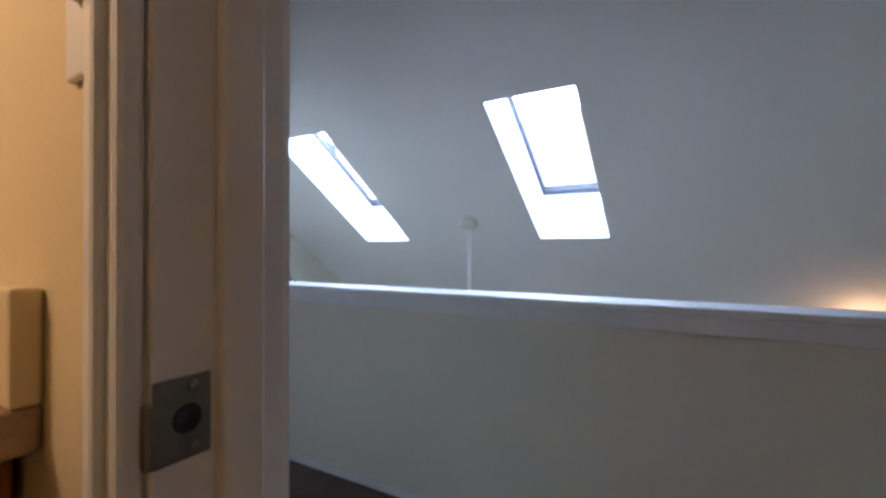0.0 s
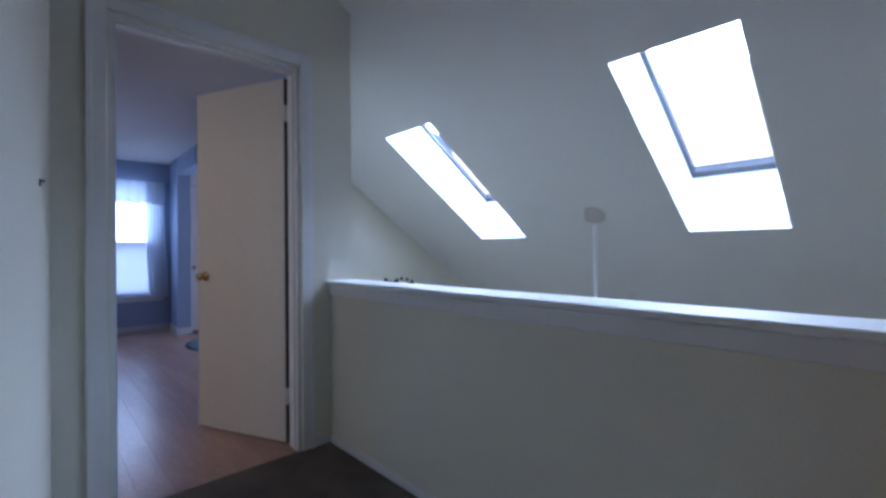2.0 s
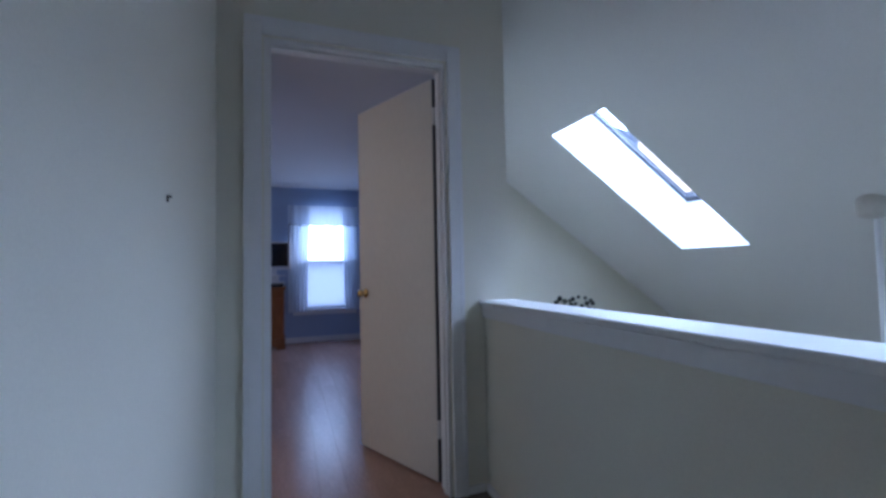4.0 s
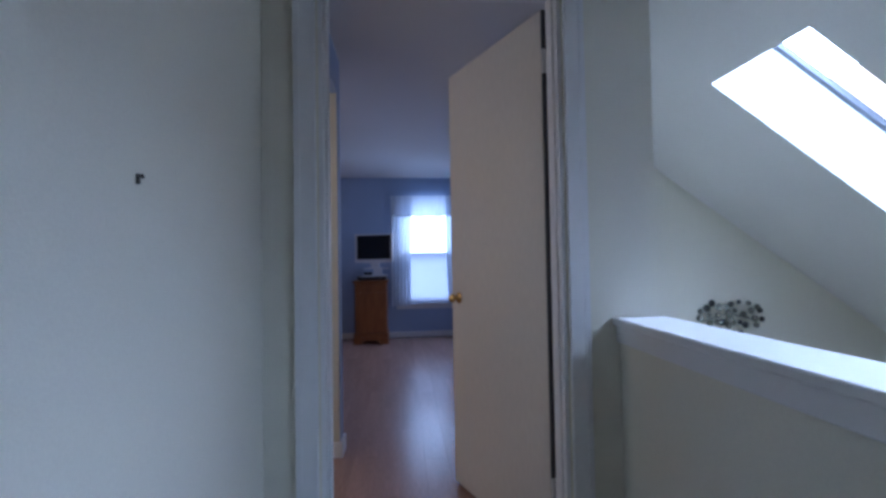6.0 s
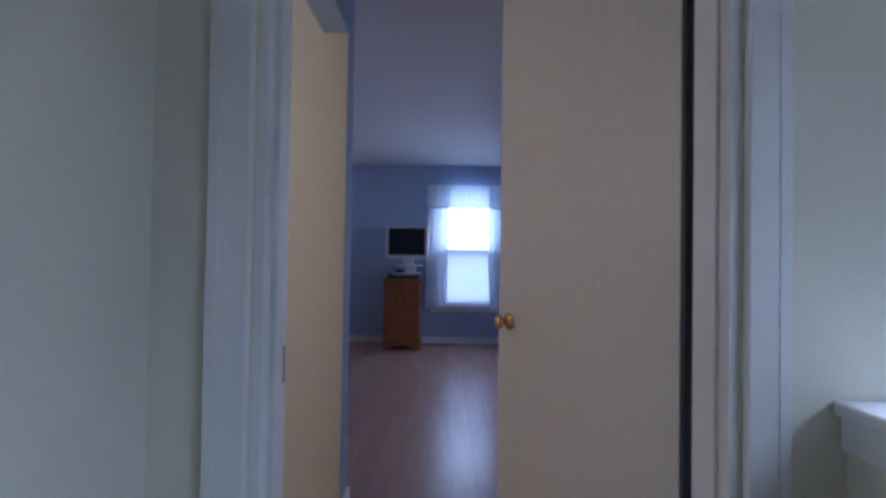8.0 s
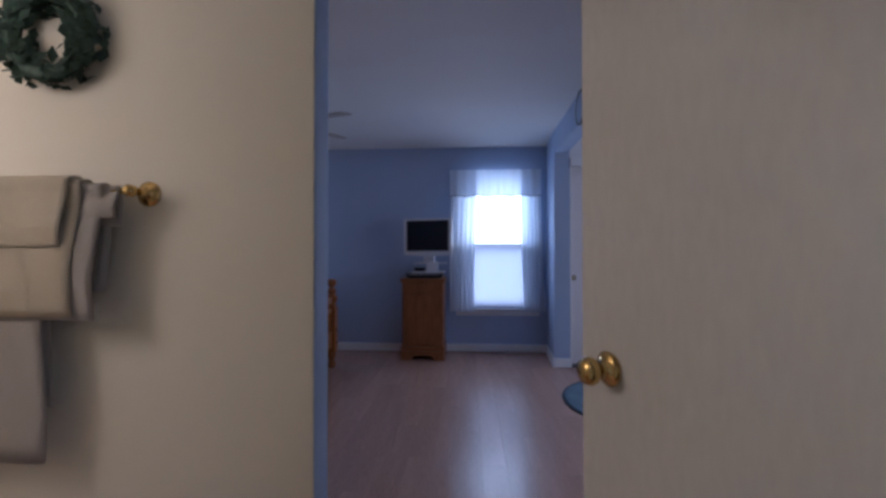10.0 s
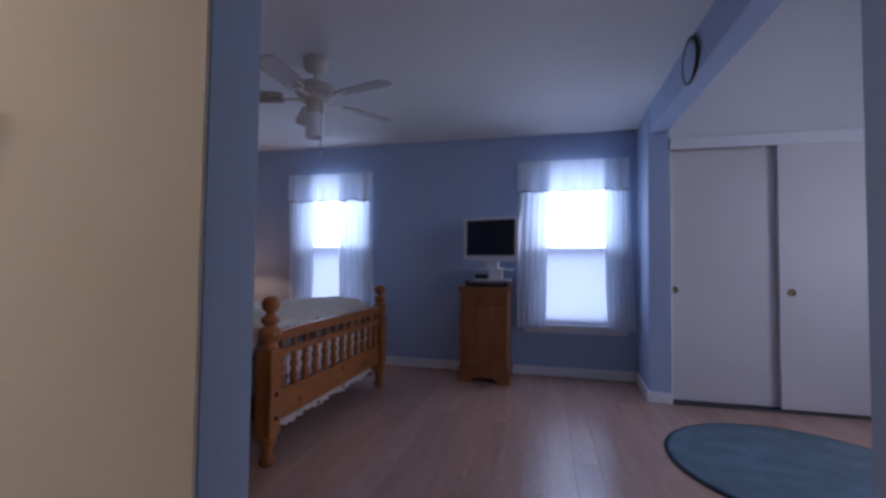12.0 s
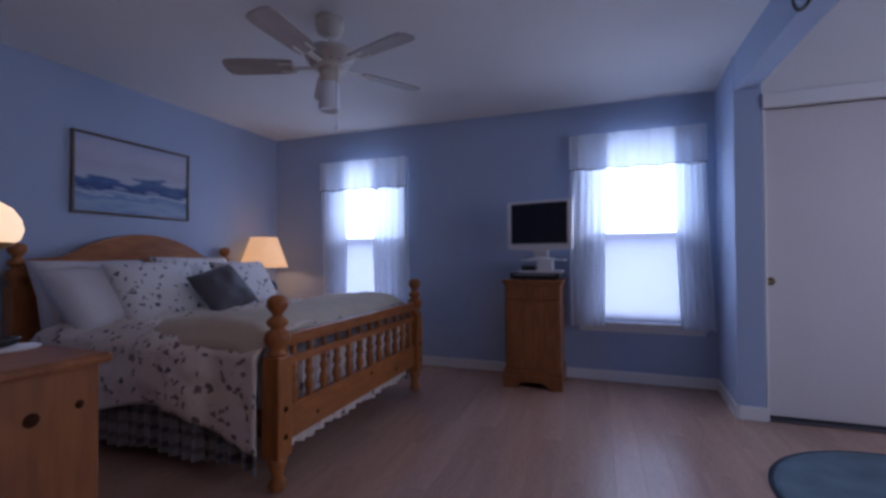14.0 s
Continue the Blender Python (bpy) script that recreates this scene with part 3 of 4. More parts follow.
lamp("sconce_bulb", "POINT", pose(2.62, -3.42, 0.46), SCONCE, WARM, 0.04)

# metal and glass disc decoration on the stairwell's end wall
random.seed(7)
deco = thing("wall_sculpture", "wall sculpture of many small metal and glass discs", "wall art")
spots = []
for i in range(400):
    p = (random.uniform(-0.26, 0.26), random.uniform(-0.13, 0.13))
    if (p[0] / 0.26) ** 2 + (p[1] / 0.13) ** 2 < 1 and all((p[0] - q[0]) ** 2 + (p[1] - q[1]) ** 2 > 0.0021 for q in spots):
        spots.append(p)
for i, (u, v) in enumerate(spots):
    r = random.uniform(0.017, 0.027)
    ring = lathe([(r * 0.74, 0.006), (r * 0.8, 0), (r, -0.002), (r, 0.010), (r * 0.74, 0.010)] if i % 5 > 1 else [(r, 0.01), (r * 0.9, 0.0), (r * 0.4, -0.006), (0.0, -0.007)],
                 DECO[0] + u, END - 0.03 - random.uniform(0, 0.03), DECO[1] + v, "y", 14)
    part("disc", ring, M["stone1"] if i % 5 < 2 else M["stone2"], deco)
wire = tube([(DECO[0] - 0.2, END - 0.02, DECO[1] - 0.02), (DECO[0], END - 0.018, DECO[1] + 0.03), (DECO[0] + 0.2, END - 0.02, DECO[1] - 0.02)], 0.004)
for sx in (-0.15, 0.0, 0.15):
    tube([(DECO[0] + sx, END, DECO[1]), (DECO[0] + sx, END - 0.03, DECO[1])], 0.004, 6, wire)
part("wire", wire, M["stone1"], deco)

nl = thing("picture_hook", "small rusty metal picture hook on the landing wall", "hook")
part("plate", B(-1.195, -1.188, -0.584, -0.577, 1.245, 1.264, 0.002), M["nail"], nl)
part("hook", tube([(-1.193, -0.580, 1.259), (-1.184, -0.580, 1.261), (-1.183, -0.580, 1.256)], 0.003), M["nail"], nl)

# ---- vanity nook ----
bar = thing("towel_bar", "brass towel bar on the cream nook wall", "towel bar")
BY = NY - 0.07
part("bar", tube([(-2.15, BY, 1.262), (-1.535, BY, 1.262)], 0.0085, 12), M["brass"], bar)
for x in (-1.55, -2.13):
    part("flange", lathe([(0.034, 0.0), (0.034, -0.004), (0.022, -0.011), (0.010, -0.016), (0.009, -0.055), (0.015, -0.060), (0.016, -0.075), (0.008, -0.084), (0, -0.085)],
                         x, NY - 0.004, 1.262, "y"), M["brass"], bar)


def towel(name, x0, x1, z_front, z_back, material, label, lift=0.0):
    """A folded towel hung over the bar."""
    path = []
    r = 0.013 + lift
    for k in range(14):
        path.append((-r - 0.008 * math.sin(k / 3), z_front + (1.262 - z_front) * k / 13))
    for k in range(1, 8):
        a = math.pi - math.pi * k / 8
        path.append((r * math.cos(a), 1.262 + r * math.sin(a)))
    for k in range(14):
        path.append((r, 1.262 + (z_back - 1.262) * k / 13))
    def f(u, v):
        y, z = path[min(int(v * (len(path) - 1) + 0.5), len(path) - 1)]
        w = 0.006 * math.sin(u * 9 + z * 6) + 0.002 * math.sin(z * 190) * (1 if 0.02 < z - z_front < 0.075 else 0)
        return (x0 + (x1 - x0) * u + 0.008 * math.sin(z * 11), BY + y - abs(w), z)
    t = thing(name, label, "towel")
    sheet("cloth", f, 16, len(path) - 1, material, t, thick=0.006)


towel("wash_cloth", -1.80, -1.584, 1.19, 1.17, M["towel2"], "small pale wash cloth hung over the brass bar", 0.0)
towel("hand_towel", -1.95, -1.622, 0.93, 1.0, M["towel2"], "pale hand towel under the cream one", 0.008)
towel("hand_towel", -2.0, -1.672, 0.94, 1.05, M["towel"], "cream folded hand towel with banded hem on a brass bar", 0.018)
towel("folded_towel", -2.0, -1.70, 1.115, 1.1, M["towel"], "short cream towel folded over the hand towel", 0.028)
# long cloth stands in for a soft shadow below the towels
towel("shadow_cloth", -2.12, -1.77, 0.56, 0.7, M["towel2"], "pale cloth standing in for a shadow on the nook wall", -0.002)
tagged(bar, group="towel bar")
wr = thing("wreath", "round green leafy wreath hung on the wall", "wreath")
random.seed(3)
WX, WZ, WY = -1.812, 1.693, NY - 0.04
bm = bmesh.new()
for i in range(520):
    a = random.uniform(0, 2 * math.pi)
    rr = random.uniform(0.066, 0.15)
    c = Vector((WX + rr * math.cos(a), WY + random.uniform(-0.035, 0.03), WZ + rr * math.sin(a)))
    d = Vector((-math.sin(a) + random.uniform(-0.7, 0.7), random.uniform(-0.6, 0.2), math.cos(a) + random.uniform(-0.7, 0.7))).normalized()
    s = d.orthogonal().normalized()
    l, w = random.uniform(0.03, 0.05), random.uniform(0.008, 0.013)
    vs = [bm.verts.new(c - d * l / 2), bm.verts.new(c + s * w), bm.verts.new(c + d * l / 2), bm.verts.new(c - s * w)]
    bm.faces.new(vs)
tagged(part("leaves", bm, M["leaf"], wr), kind="stuff")
part("ring", tube([(WX + 0.108 * math.cos(k * math.pi / 12), WY, WZ + 0.108 * math.sin(k * math.pi / 12)) for k in range(25)], 0.022), M["leaf"], wr)
nk = thing("nook_light", "lit pendant light hung in the vanity nook", "pendant lamp")
part("cover", lathe([(0.09, 0), (0.085, -0.05), (0.05, -0.08), (0.0, -0.085)], -2.35, 0.36, 1.72), M["bulb"], nk)
part("stem", lathe([(0.01, 0), (0.01, 0.579)], -2.35, 0.36, 1.719, segs=10), M["brass"], nk)
lamp("nook_bulb", "POINT", pose(-2.35, 0.36, 1.52), NOOK, SOFTWARM, 0.18)
structure("ceiling_nook", B(-2.9, NX - 0.11, 0.11, NY - 0.005, 2.298, 2.3), M["ceil"], "white nook ceiling", "ceiling")

# ---- windows ----
random.seed(11)


def window(k, x0, x1, c0, c1, gap0, gap1, zt):
    w = thing("window_%d" % k, "white double-hung window with bright overcast daylight", "window", "bedroom windows", "structure")
    z0, z1, zm = WZ0, WZ1, 1.18
    f = part("window_frame", B(x0, x0 + 0.03, BF, BF + 0.14, z0, z1, 0.003), M["trim"], w)
    part("frame_side", B(x1 - 0.03, x1, BF, BF + 0.14, z0, z1, 0.003), M["trim"], f)
    part("frame_head", B(x0 + 0.03, x1 - 0.03, BF, BF + 0.14, z1 - 0.03, z1, 0.003), M["trim"], f)
    part("window_sill", B(x0 - 0.06, x1 + 0.06, BF - 0.045, BF + 0.14, z0 - 0.03, z0 - 0.001, 0.006), M["trim"], w)
    part("apron", B(x0 - 0.04, x1 + 0.04, BF - 0.016, BF - 0.001, z0 - 0.085, z0 - 0.031, 0.004), M["trim"], w)
    for nm, y, a, b in (("lower_sash", BF + 0.05, z0, zm + 0.02), ("upper_sash", BF + 0.085, zm - 0.02, z1 - 0.03)):
        s = part(nm, B(x0 + 0.03, x1 - 0.03, y, y + 0.03, a, a + 0.045, 0.003), M["trim"], w)
        part("rail", B(x0 + 0.03, x1 - 0.03, y, y + 0.03, b - 0.04, b, 0.003), M["trim"], s)
        for xx in (x0 + 0.03, x1 - 0.07):
            part("stile", B(xx, xx + 0.04, y, y + 0.03, a + 0.045, b - 0.04, 0.003), M["trim"], s)
        p = part("pane", B(x0 + 0.07, x1 - 0.07, y + 0.012, y + 0.016, a + 0.045, b - 0.04), M["glass"], s)
        p.visible_shadow = False
    # top-down pleated shade, lowered to half the window
    n = 34
    def fs(u, v):
        k = v * n
        return (x0 + 0.032 + (x1 - x0 - 0.064) * u, BF + 0.016 + (0.006 if int(k + 0.5) % 2 else -0.006), z0 + 0.004 + (zm + 0.032 - z0) * v)
    sheet("pleated_shade", fs, 2, n, M["pleat"], w, "pale translucent pleated shade")
    # sheer curtains and valance on a rod
    cu = thing("curtain", "sheer white curtain pair with ruffled valance", "curtain", "sheer curtains")
    part("curtain_rod", tube([(c0 - 0.01, BF - 0.05, zt - 0.02), (c1 + 0.01, BF - 0.05, zt - 0.02)], 0.007), M["white"], cu)
    for a, b, inner in ((c0, gap0, 1), (gap1, c1, 0)):
        ph = random.uniform(0, 6)
        def f(u, v, a=a, b=b, ph=ph, inner=inner):
            z = zt - 0.025 - v * (zt - 0.025 - 0.455)
            pull = 0.03 * v * (-u if inner else (1 + u))
            x = a + (b - a) * u + pull + 0.012 * math.sin(3 * v + ph)
            y = BF - 0.065 + 0.016 * math.sin(u * 34 + ph + 1.5 * v) + 0.006 * math.sin(u * 71 + 2 * v)
            return (x, y, z + 0.008 * math.sin(u * 20 + ph) * (v > 0.97))
        sheet("curtain_panel", f, 70, 24, M["sheer"], cu)
    def fv(u, v):
        z = zt - v * 0.292
        return (c0 - 0.005 + (c1 - c0 + 0.01) * u, BF - 0.092 + 0.012 * math.sin(u * 58) * (0.5 + 0.5 * v) + 0.006 * math.sin(u * 23 + 1), z + 0.008 * math.sin(u * 26) * v)
    va = sheet("valance", fv, 110, 8, M["valance"], cu)
    part("valance_hem", tube([Vector(fv(i / 80, 1.0)) + Vector((0, -0.002, 0)) for i in range(81)], 0.005, 5), M["frame"], va, "grey corded hem")


window(1, *WIN_R, -0.90, 0.095, -0.60, -0.12, 2.03)
window(2, *WIN_L, -3.37, -2.41, -3.065, -2.77, 1.99)

# ---- closet ----
cl = thing("closet", "white sliding closet doors under a white track board", "closet")
part("head_track", B(0.287, 2.49, 4.225, 4.262, 1.945, 2.035, 0.004), M["trim"], cl)
part("side_jamb", B(0.287, 0.303, 4.24, 4.36, 0.0, 1.945, 0.003), M["trim"], cl)
# track in near-black, its colour standing for shade under the doors
part("floor_track", B(0.287, 2.49, 4.25, 4.33, 0.0, 0.012, 0.002), M["frame"], cl)
for x0, x1, y in ((0.304, 1.06, 4.302), (1.02, 1.75, 4.257), (1.70, 2.42, 4.302)):
    d = part("sliding_door", B(x0, x1, y, y + 0.032, 0.022, 1.95, 0.003), M["closet"], cl)
    kx = x0 + (0.030 if x0 < 0.5 else 0.075)
    part("finger_pull", lathe([(0.027, 0.0), (0.027, -0.004), (0.021, -0.005), (0.018, 0.003), (0.0, 0.003)], kx, y - 0.0005, 0.863, "y"), M["bronze"], d, "round aged brass pull")
structure("wall_closet_back", B(0.345, 2.5, BF - 0.05, BF, 0, BC), M["closet"], "closet back wall", "wall")

rg = thing("rug", "round blue pile rug with darker edge on the wood floor", "rug")
part("rug_top", lathe([(0.0, 0.002), (0.60, 0.002), (0.625, 0.006), (0.622, 0.012), (0.60, 0.014), (0.0, 0.014)], RUG[0], RUG[1], 0.0, segs=64), M["rug"], rg)
part("binding", lathe([(0.622, 0.001), (0.640, 0.001), (0.643, 0.008), (0.632, 0.013), (0.622, 0.012)], RUG[0], RUG[1], 0.0, segs=64), M["rugedge"], rg)

ck = thing("wall_plate", "round pale plate with dark rim on the blue beam", "plate")
part("rim", lathe([(0.118, 0.0), (0.128, -0.008), (0.126, -0.016), (0.116, -0.017), (0.112, -0.012), (0.0, -0.012)], 0.14, 3.20, 2.172, "x", 40), M["black"], ck)
part("face", lathe([(0.112, -0.012), (0.09, -0.015), (0.0, -0.0145)], 0.14, 3.20, 2.172, "x", 40), M["blue"], ck)

# ---- cabinet with screen ----
cb = thing("tall_cabinet", "narrow cherry-stained wooden cabinet with bracket feet", "cabinet")
CX0, CX1, CY0, CY1 = -1.385, -0.960, 4.44, 4.84
part("body", B(CX0, CX1, CY0, CY1, 0.09, 0.815, 0.003), M["cabinet"], cb)
part("top", B(CX0 - 0.02, CX1 + 0.02, CY0 - 0.022, CY1 + 0.005, 0.815, 0.842, 0.007), M["cabinet"], cb)
part("top_moulding", B(CX0 - 0.01, CX1 + 0.01, CY0 - 0.012, CY1, 0.797, 0.8145, 0.005), M["cabinet"], cb)
part("drawer", B(CX0 + 0.012, CX1 - 0.012, CY0 - 0.012, CY0 + 0.002, 0.69, 0.79, 0.004), M["cabinet"], cb)
d = part("door", B(CX0 + 0.012, CX1 - 0.012, CY0 - 0.012, CY0 + 0.002, 0.155, 0.682, 0.004), M["cabinet"], cb)
part("base_moulding", B(CX0 - 0.014, CX1 + 0.014, CY0 - 0.018, CY1, 0.092, 0.14, 0.008), M["cabinet"], cb)
arch = [(CX0 - 0.014, 0.0), (CX0 + 0.085, 0.0), (CX0 + 0.10, 0.028), (CX0 + 0.135, 0.05), (CX1 - 0.135, 0.05), (CX1 - 0.10, 0.028), (CX1 - 0.085, 0.0), (CX1 + 0.014, 0.0), (CX1 + 0.014, 0.092), (CX0 - 0.014, 0.092)]
part("bracket_foot", prism(arch, "y", CY0 - 0.018, CY0 + 0.004), M["cabinet"], cb)
for xa in (CX0 - 0.014, CX1 - 0.008):
    part("bracket_foot", prism([(CY0 + 0.004, 0), (CY0 + 0.1, 0), (CY0 + 0.13, 0.05), (CY1 - 0.13, 0.05), (CY1 - 0.1, 0), (CY1, 0), (CY1, 0.092), (CY0 + 0.004, 0.092)], "x", xa, xa + 0.022), M["cabinet"], cb)

vb = thing("media_player", "black flat media player box on the cabinet top", "player")
part("case", B(-1.35, -0.97, 4.47, 4.74, 0.848, 0.895, 0.004), M["black"], vb)
part("foot", B(-1.33, -0.99, 4.49, 4.72, 0.842, 0.848), M["black"], vb)
part("front_strip", B(-1.32, -1.0, 4.4685, 4.4702, 0.878, 0.887), M["grey"], vb)
st = thing("screen_riser", "white riser shelf carrying the small television", "shelf")
part("shelf", B(-1.29, -0.95, 4.49, 4.75, 0.896, 0.912, 0.004), M["white"], st)
part("block", B(-1.14, -1.03, 4.52, 4.72, 0.912, 0.992, 0.004), M["white"], st)
part("upper_shelf", B(-1.27, -0.93, 4.49, 4.75, 0.992, 1.004, 0.004), M["white"], st)
mb = thing("cable_box", "small dark box on the riser shelf", "box")
part("case", B(-1.27, -1.16, 4.53, 4.68, 0.912, 0.952, 0.006), M["black"], mb)
tv = thing("television", "flat silver-white framed television with dark screen", "television")
part("foot", lathe([(0.11, 0.0), (0.11, 0.006), (0.06, 0.014), (0.03, 0.02)], 0.0, 0.03, 0.0, segs=28), M["white"], tv)
part("neck", B(-0.06, 0.06, 0.02, 0.06, 0.012, 0.09, 0.006), M["white"], tv)
fr2 = part("bezel", prism([(-0.268, 0.082), (-0.10, 0.072), (0.0, 0.062), (0.10, 0.072), (0.268, 0.082), (0.272, 0.47), (-0.272, 0.47)], "y", -0.02, 0.03), M["white"], tv)
part("screen", B(-0.232, 0.232, -0.0235, -0.0195, 0.128, 0.445, 0.0), M["screen"], tv, "dark switched-off screen")
part("bezel_line", B(-0.24, 0.24, -0.0215, -0.0185, 0.12, 0.4525), M["grey"], tv)
part("back", B(-0.2, 0.2, 0.03, 0.075, 0.13, 0.42, 0.02), M["white"], tv)
tv.matrix_world = pose(-1.13, 4.57, 1.004, 0, 0, -15)

# ---- bed ----
bed = thing("bed", "honey pine spindle bed with turned posts and arched headboard", "bed")
FX, HX, Y0, Y1 = -2.022, -3.93, 2.592, 4.105


def post(x, y, h):
    """A square post with turned foot, neck and ball."""
    s = 0.046
    p = part("post", B(x - s, x + s, y - s, y + s, 0.15, h - 0.27, 0.007), M["pinev"], bed)
    part("foot", lathe([(0.026, 0), (0.038, 0.012), (0.040, 0.035), (0.026, 0.06), (0.030, 0.09), (0.043, 0.12), (0.044, 0.151)], x, y, 0.0), M["pinev"], p)
    t = h - 0.271
    part("finial", lathe([(0.044, 0), (0.044, 0.02), (0.036, 0.03), (0.052, 0.055), (0.058, 0.08), (0.050, 0.105), (0.032, 0.118), (0.030, 0.125), (0.045, 0.14),
                          (0.047, 0.155), (0.030, 0.172), (0.020, 0.182), (0.026, 0.192), (0.042, 0.21), (0.048, 0.232), (0.043, 0.252), (0.028, 0.266), (0.0, 0.271)], x, y, t), M["pinev"], p)
    return p


for y in (Y0, Y1):
    p = post(FX, y, 0.86)
    for z in (0.24, 0.36):
        part("bolt_cover", lathe([(0.013, 0), (0.010, 0.006), (0.0, 0.008)], FX + 0.046, y, z, "x", 12), M["knot"], p)
    post(HX, y, 1.12)
a, b = Y0 + 0.045, Y1 - 0.045
part("foot_rail", B(FX - 0.02, FX + 0.02, a, b, 0.62, 0.68, 0.008), M["piney"], bed)
part("foot_rail", B(FX - 0.016, FX + 0.016, a, b, 0.535, 0.575, 0.006), M["piney"], bed)
lower = part("foot_board", B(FX - 0.018, FX + 0.018, a, b, 0.20, 0.355, 0.006), M["piney"], bed)
for y, z in ((2.86, 0.26), (3.4, 0.31), (3.75, 0.25)):
    part("knot", lathe([(0.012, 0), (0.011, 0.0015)], FX + 0.0175, y, z, "x", 12), M["knot"], lower)
N = 12
for i in range(N):
    y = a + (b - a) * (i + 0.5) / N
    part("spindle", lathe([(0.016, 0), (0.017, 0.02), (0.024, 0.05), (0.020, 0.075), (0.013, 0.09), (0.021, 0.11), (0.023, 0.125), (0.014, 0.145), (0.018, 0.165), (0.015, 0.185)],
                          FX, y, 0.352, segs=12), M["pinev"], bed)
    part("spindle", lathe([(0.013, 0), (0.013, 0.05)], FX, y, 0.573, segs=10), M["pinev"], bed)
for y in (Y0, Y1):
    part("side_rail", B(HX + 0.045, FX - 0.045, y - 0.012, y + 0.012, 0.22, 0.34, 0.004), M["pine"], bed)
out = [(a, 0.40), (b, 0.40), (b, 1.02), (b - 0.16, 1.03)]
for k in range(13):
    u = k / 12
    out.append((b - 0.22 - (b - a - 0.44) * u, 1.05 + 0.15 * math.sin(math.pi * u) ** 0.8))
out += [(a + 0.16, 1.03), (a, 1.02)]
part("headboard", prism(out, "x", HX - 0.017, HX + 0.017), M["piney"], bed)
part("headboard_rail", B(HX - 0.022, HX + 0.024, a, b, 0.96, 1.0, 0.008), M["piney"], bed)

mt = thing("mattress", "white mattress on the pine bed frame", "mattress")
part("mattress_body", B(HX + 0.05, FX - 0.06, Y0 + 0.02, Y1 - 0.02, 0.30, 0.56, 0.04), M["linen"], mt)
sk = thing("bed_skirt", "gathered dark patterned bed skirt under the duvet", "bed skirt")


def frill(y, x0, x1, nm="skirt_side"):
    def f(u, v):
        g = math.sin(u * 150) + 0.5 * math.sin(u * 61 + 1)
        return (x0 + (x1 - x0) * u, y + 0.012 * g * (0.3 + v), 0.33 - v * 0.245 + 0.012 * math.sin(u * 23) * v)
    sheet(nm, f, 220, 6, M["skirt"], sk)


frill(Y0 - 0.035, HX + 0.1, FX - 0.07)
frill(Y1 + 0.035, HX + 0.1, FX - 0.07)
sheet("skirt_foot", lambda u, v: (FX - 0.055 + 0.012 * math.sin(u * 110) * (0.3 + v), Y0 + 0.06 + (Y1 - Y0 - 0.12) * u, 0.56 - v * 0.44 + 0.01 * math.sin(u * 27) * v), 160, 8, M["duvet"], sk, "white star-print foot flounce")

# duvet: hangs over both sides and puffs on top
dv = thing("duvet", "white star-print duvet draped over the bed sides", "duvet")


def duvet(u, v):
    x = HX + 0.35 + (FX - 0.054 - HX - 0.35) * u
    w = (Y1 - Y0) / 2 + 0.055
    drop = 0.33 + 0.05 * math.sin(u * 7.0 + 0.6) + 0.05 * max(0, u - 0.8) * 5
    total = 2 * w + 2 * drop
    s = v * total
    n = Vector((x * 2.3, s * 2.0, 0))
    puff = 0.05 * noise.noise(n) + 0.026 * noise.noise(n * 3.1) + 0.010 * noise.noise(n * 7.3)
    yc = (Y0 + Y1) / 2
    if s < drop:
        d = drop - s
        y, z = yc - w - 0.03 - 0.02 * math.sin(u * 19) * d / drop - puff, 0.60 - d
    elif s > drop + 2 * w:
        d = s - drop - 2 * w
        y, z = yc + w + 0.03 + puff, 0.60 - d
    else:
        t = (s - drop) / (2 * w)
        y = yc - w + 2 * w * t
        edge = min(t, 1 - t) * 2 * w
        z = 0.60 + 0.07 * (1 - math.exp(-edge / 0.07)) + puff
        if edge < 0.05:
            y += (0.05 - edge) * (-0.6 if t < 0.5 else 0.6)
    return (x, y, z)


sheet("cover", duvet, 80, 110, M["duvet"], dv, thick=0.012)
th = thing("folded_quilt", "beige quilt folded across the foot of the bed", "quilt")


def quilt(u, v):
    # folded over the foot end, hangs a little on the near side
    x = -2.76 + 0.67 * u
    s = v * 1.68
    yc = Y0 - 0.07 + s
    n = 0.012 * noise.noise(Vector((x * 5, s * 4, 3)))
    z = 0.705 + n + 0.02 * math.sin(u * math.pi) - (0.11 * max(0, (0.08 - s)) / 0.08) - 0.11 * max(0, (s - 1.60)) / 0.08
    return (x + 0.03 * math.sin(s * 3), yc, z + 0.01 * (u > 0.45) + 0.012 * math.sin(s * 5) - 0.05 * max(0.0, u - 0.85) / 0.15)


sheet("cloth", quilt, 30, 70, M["throw"], th, thick=0.035)


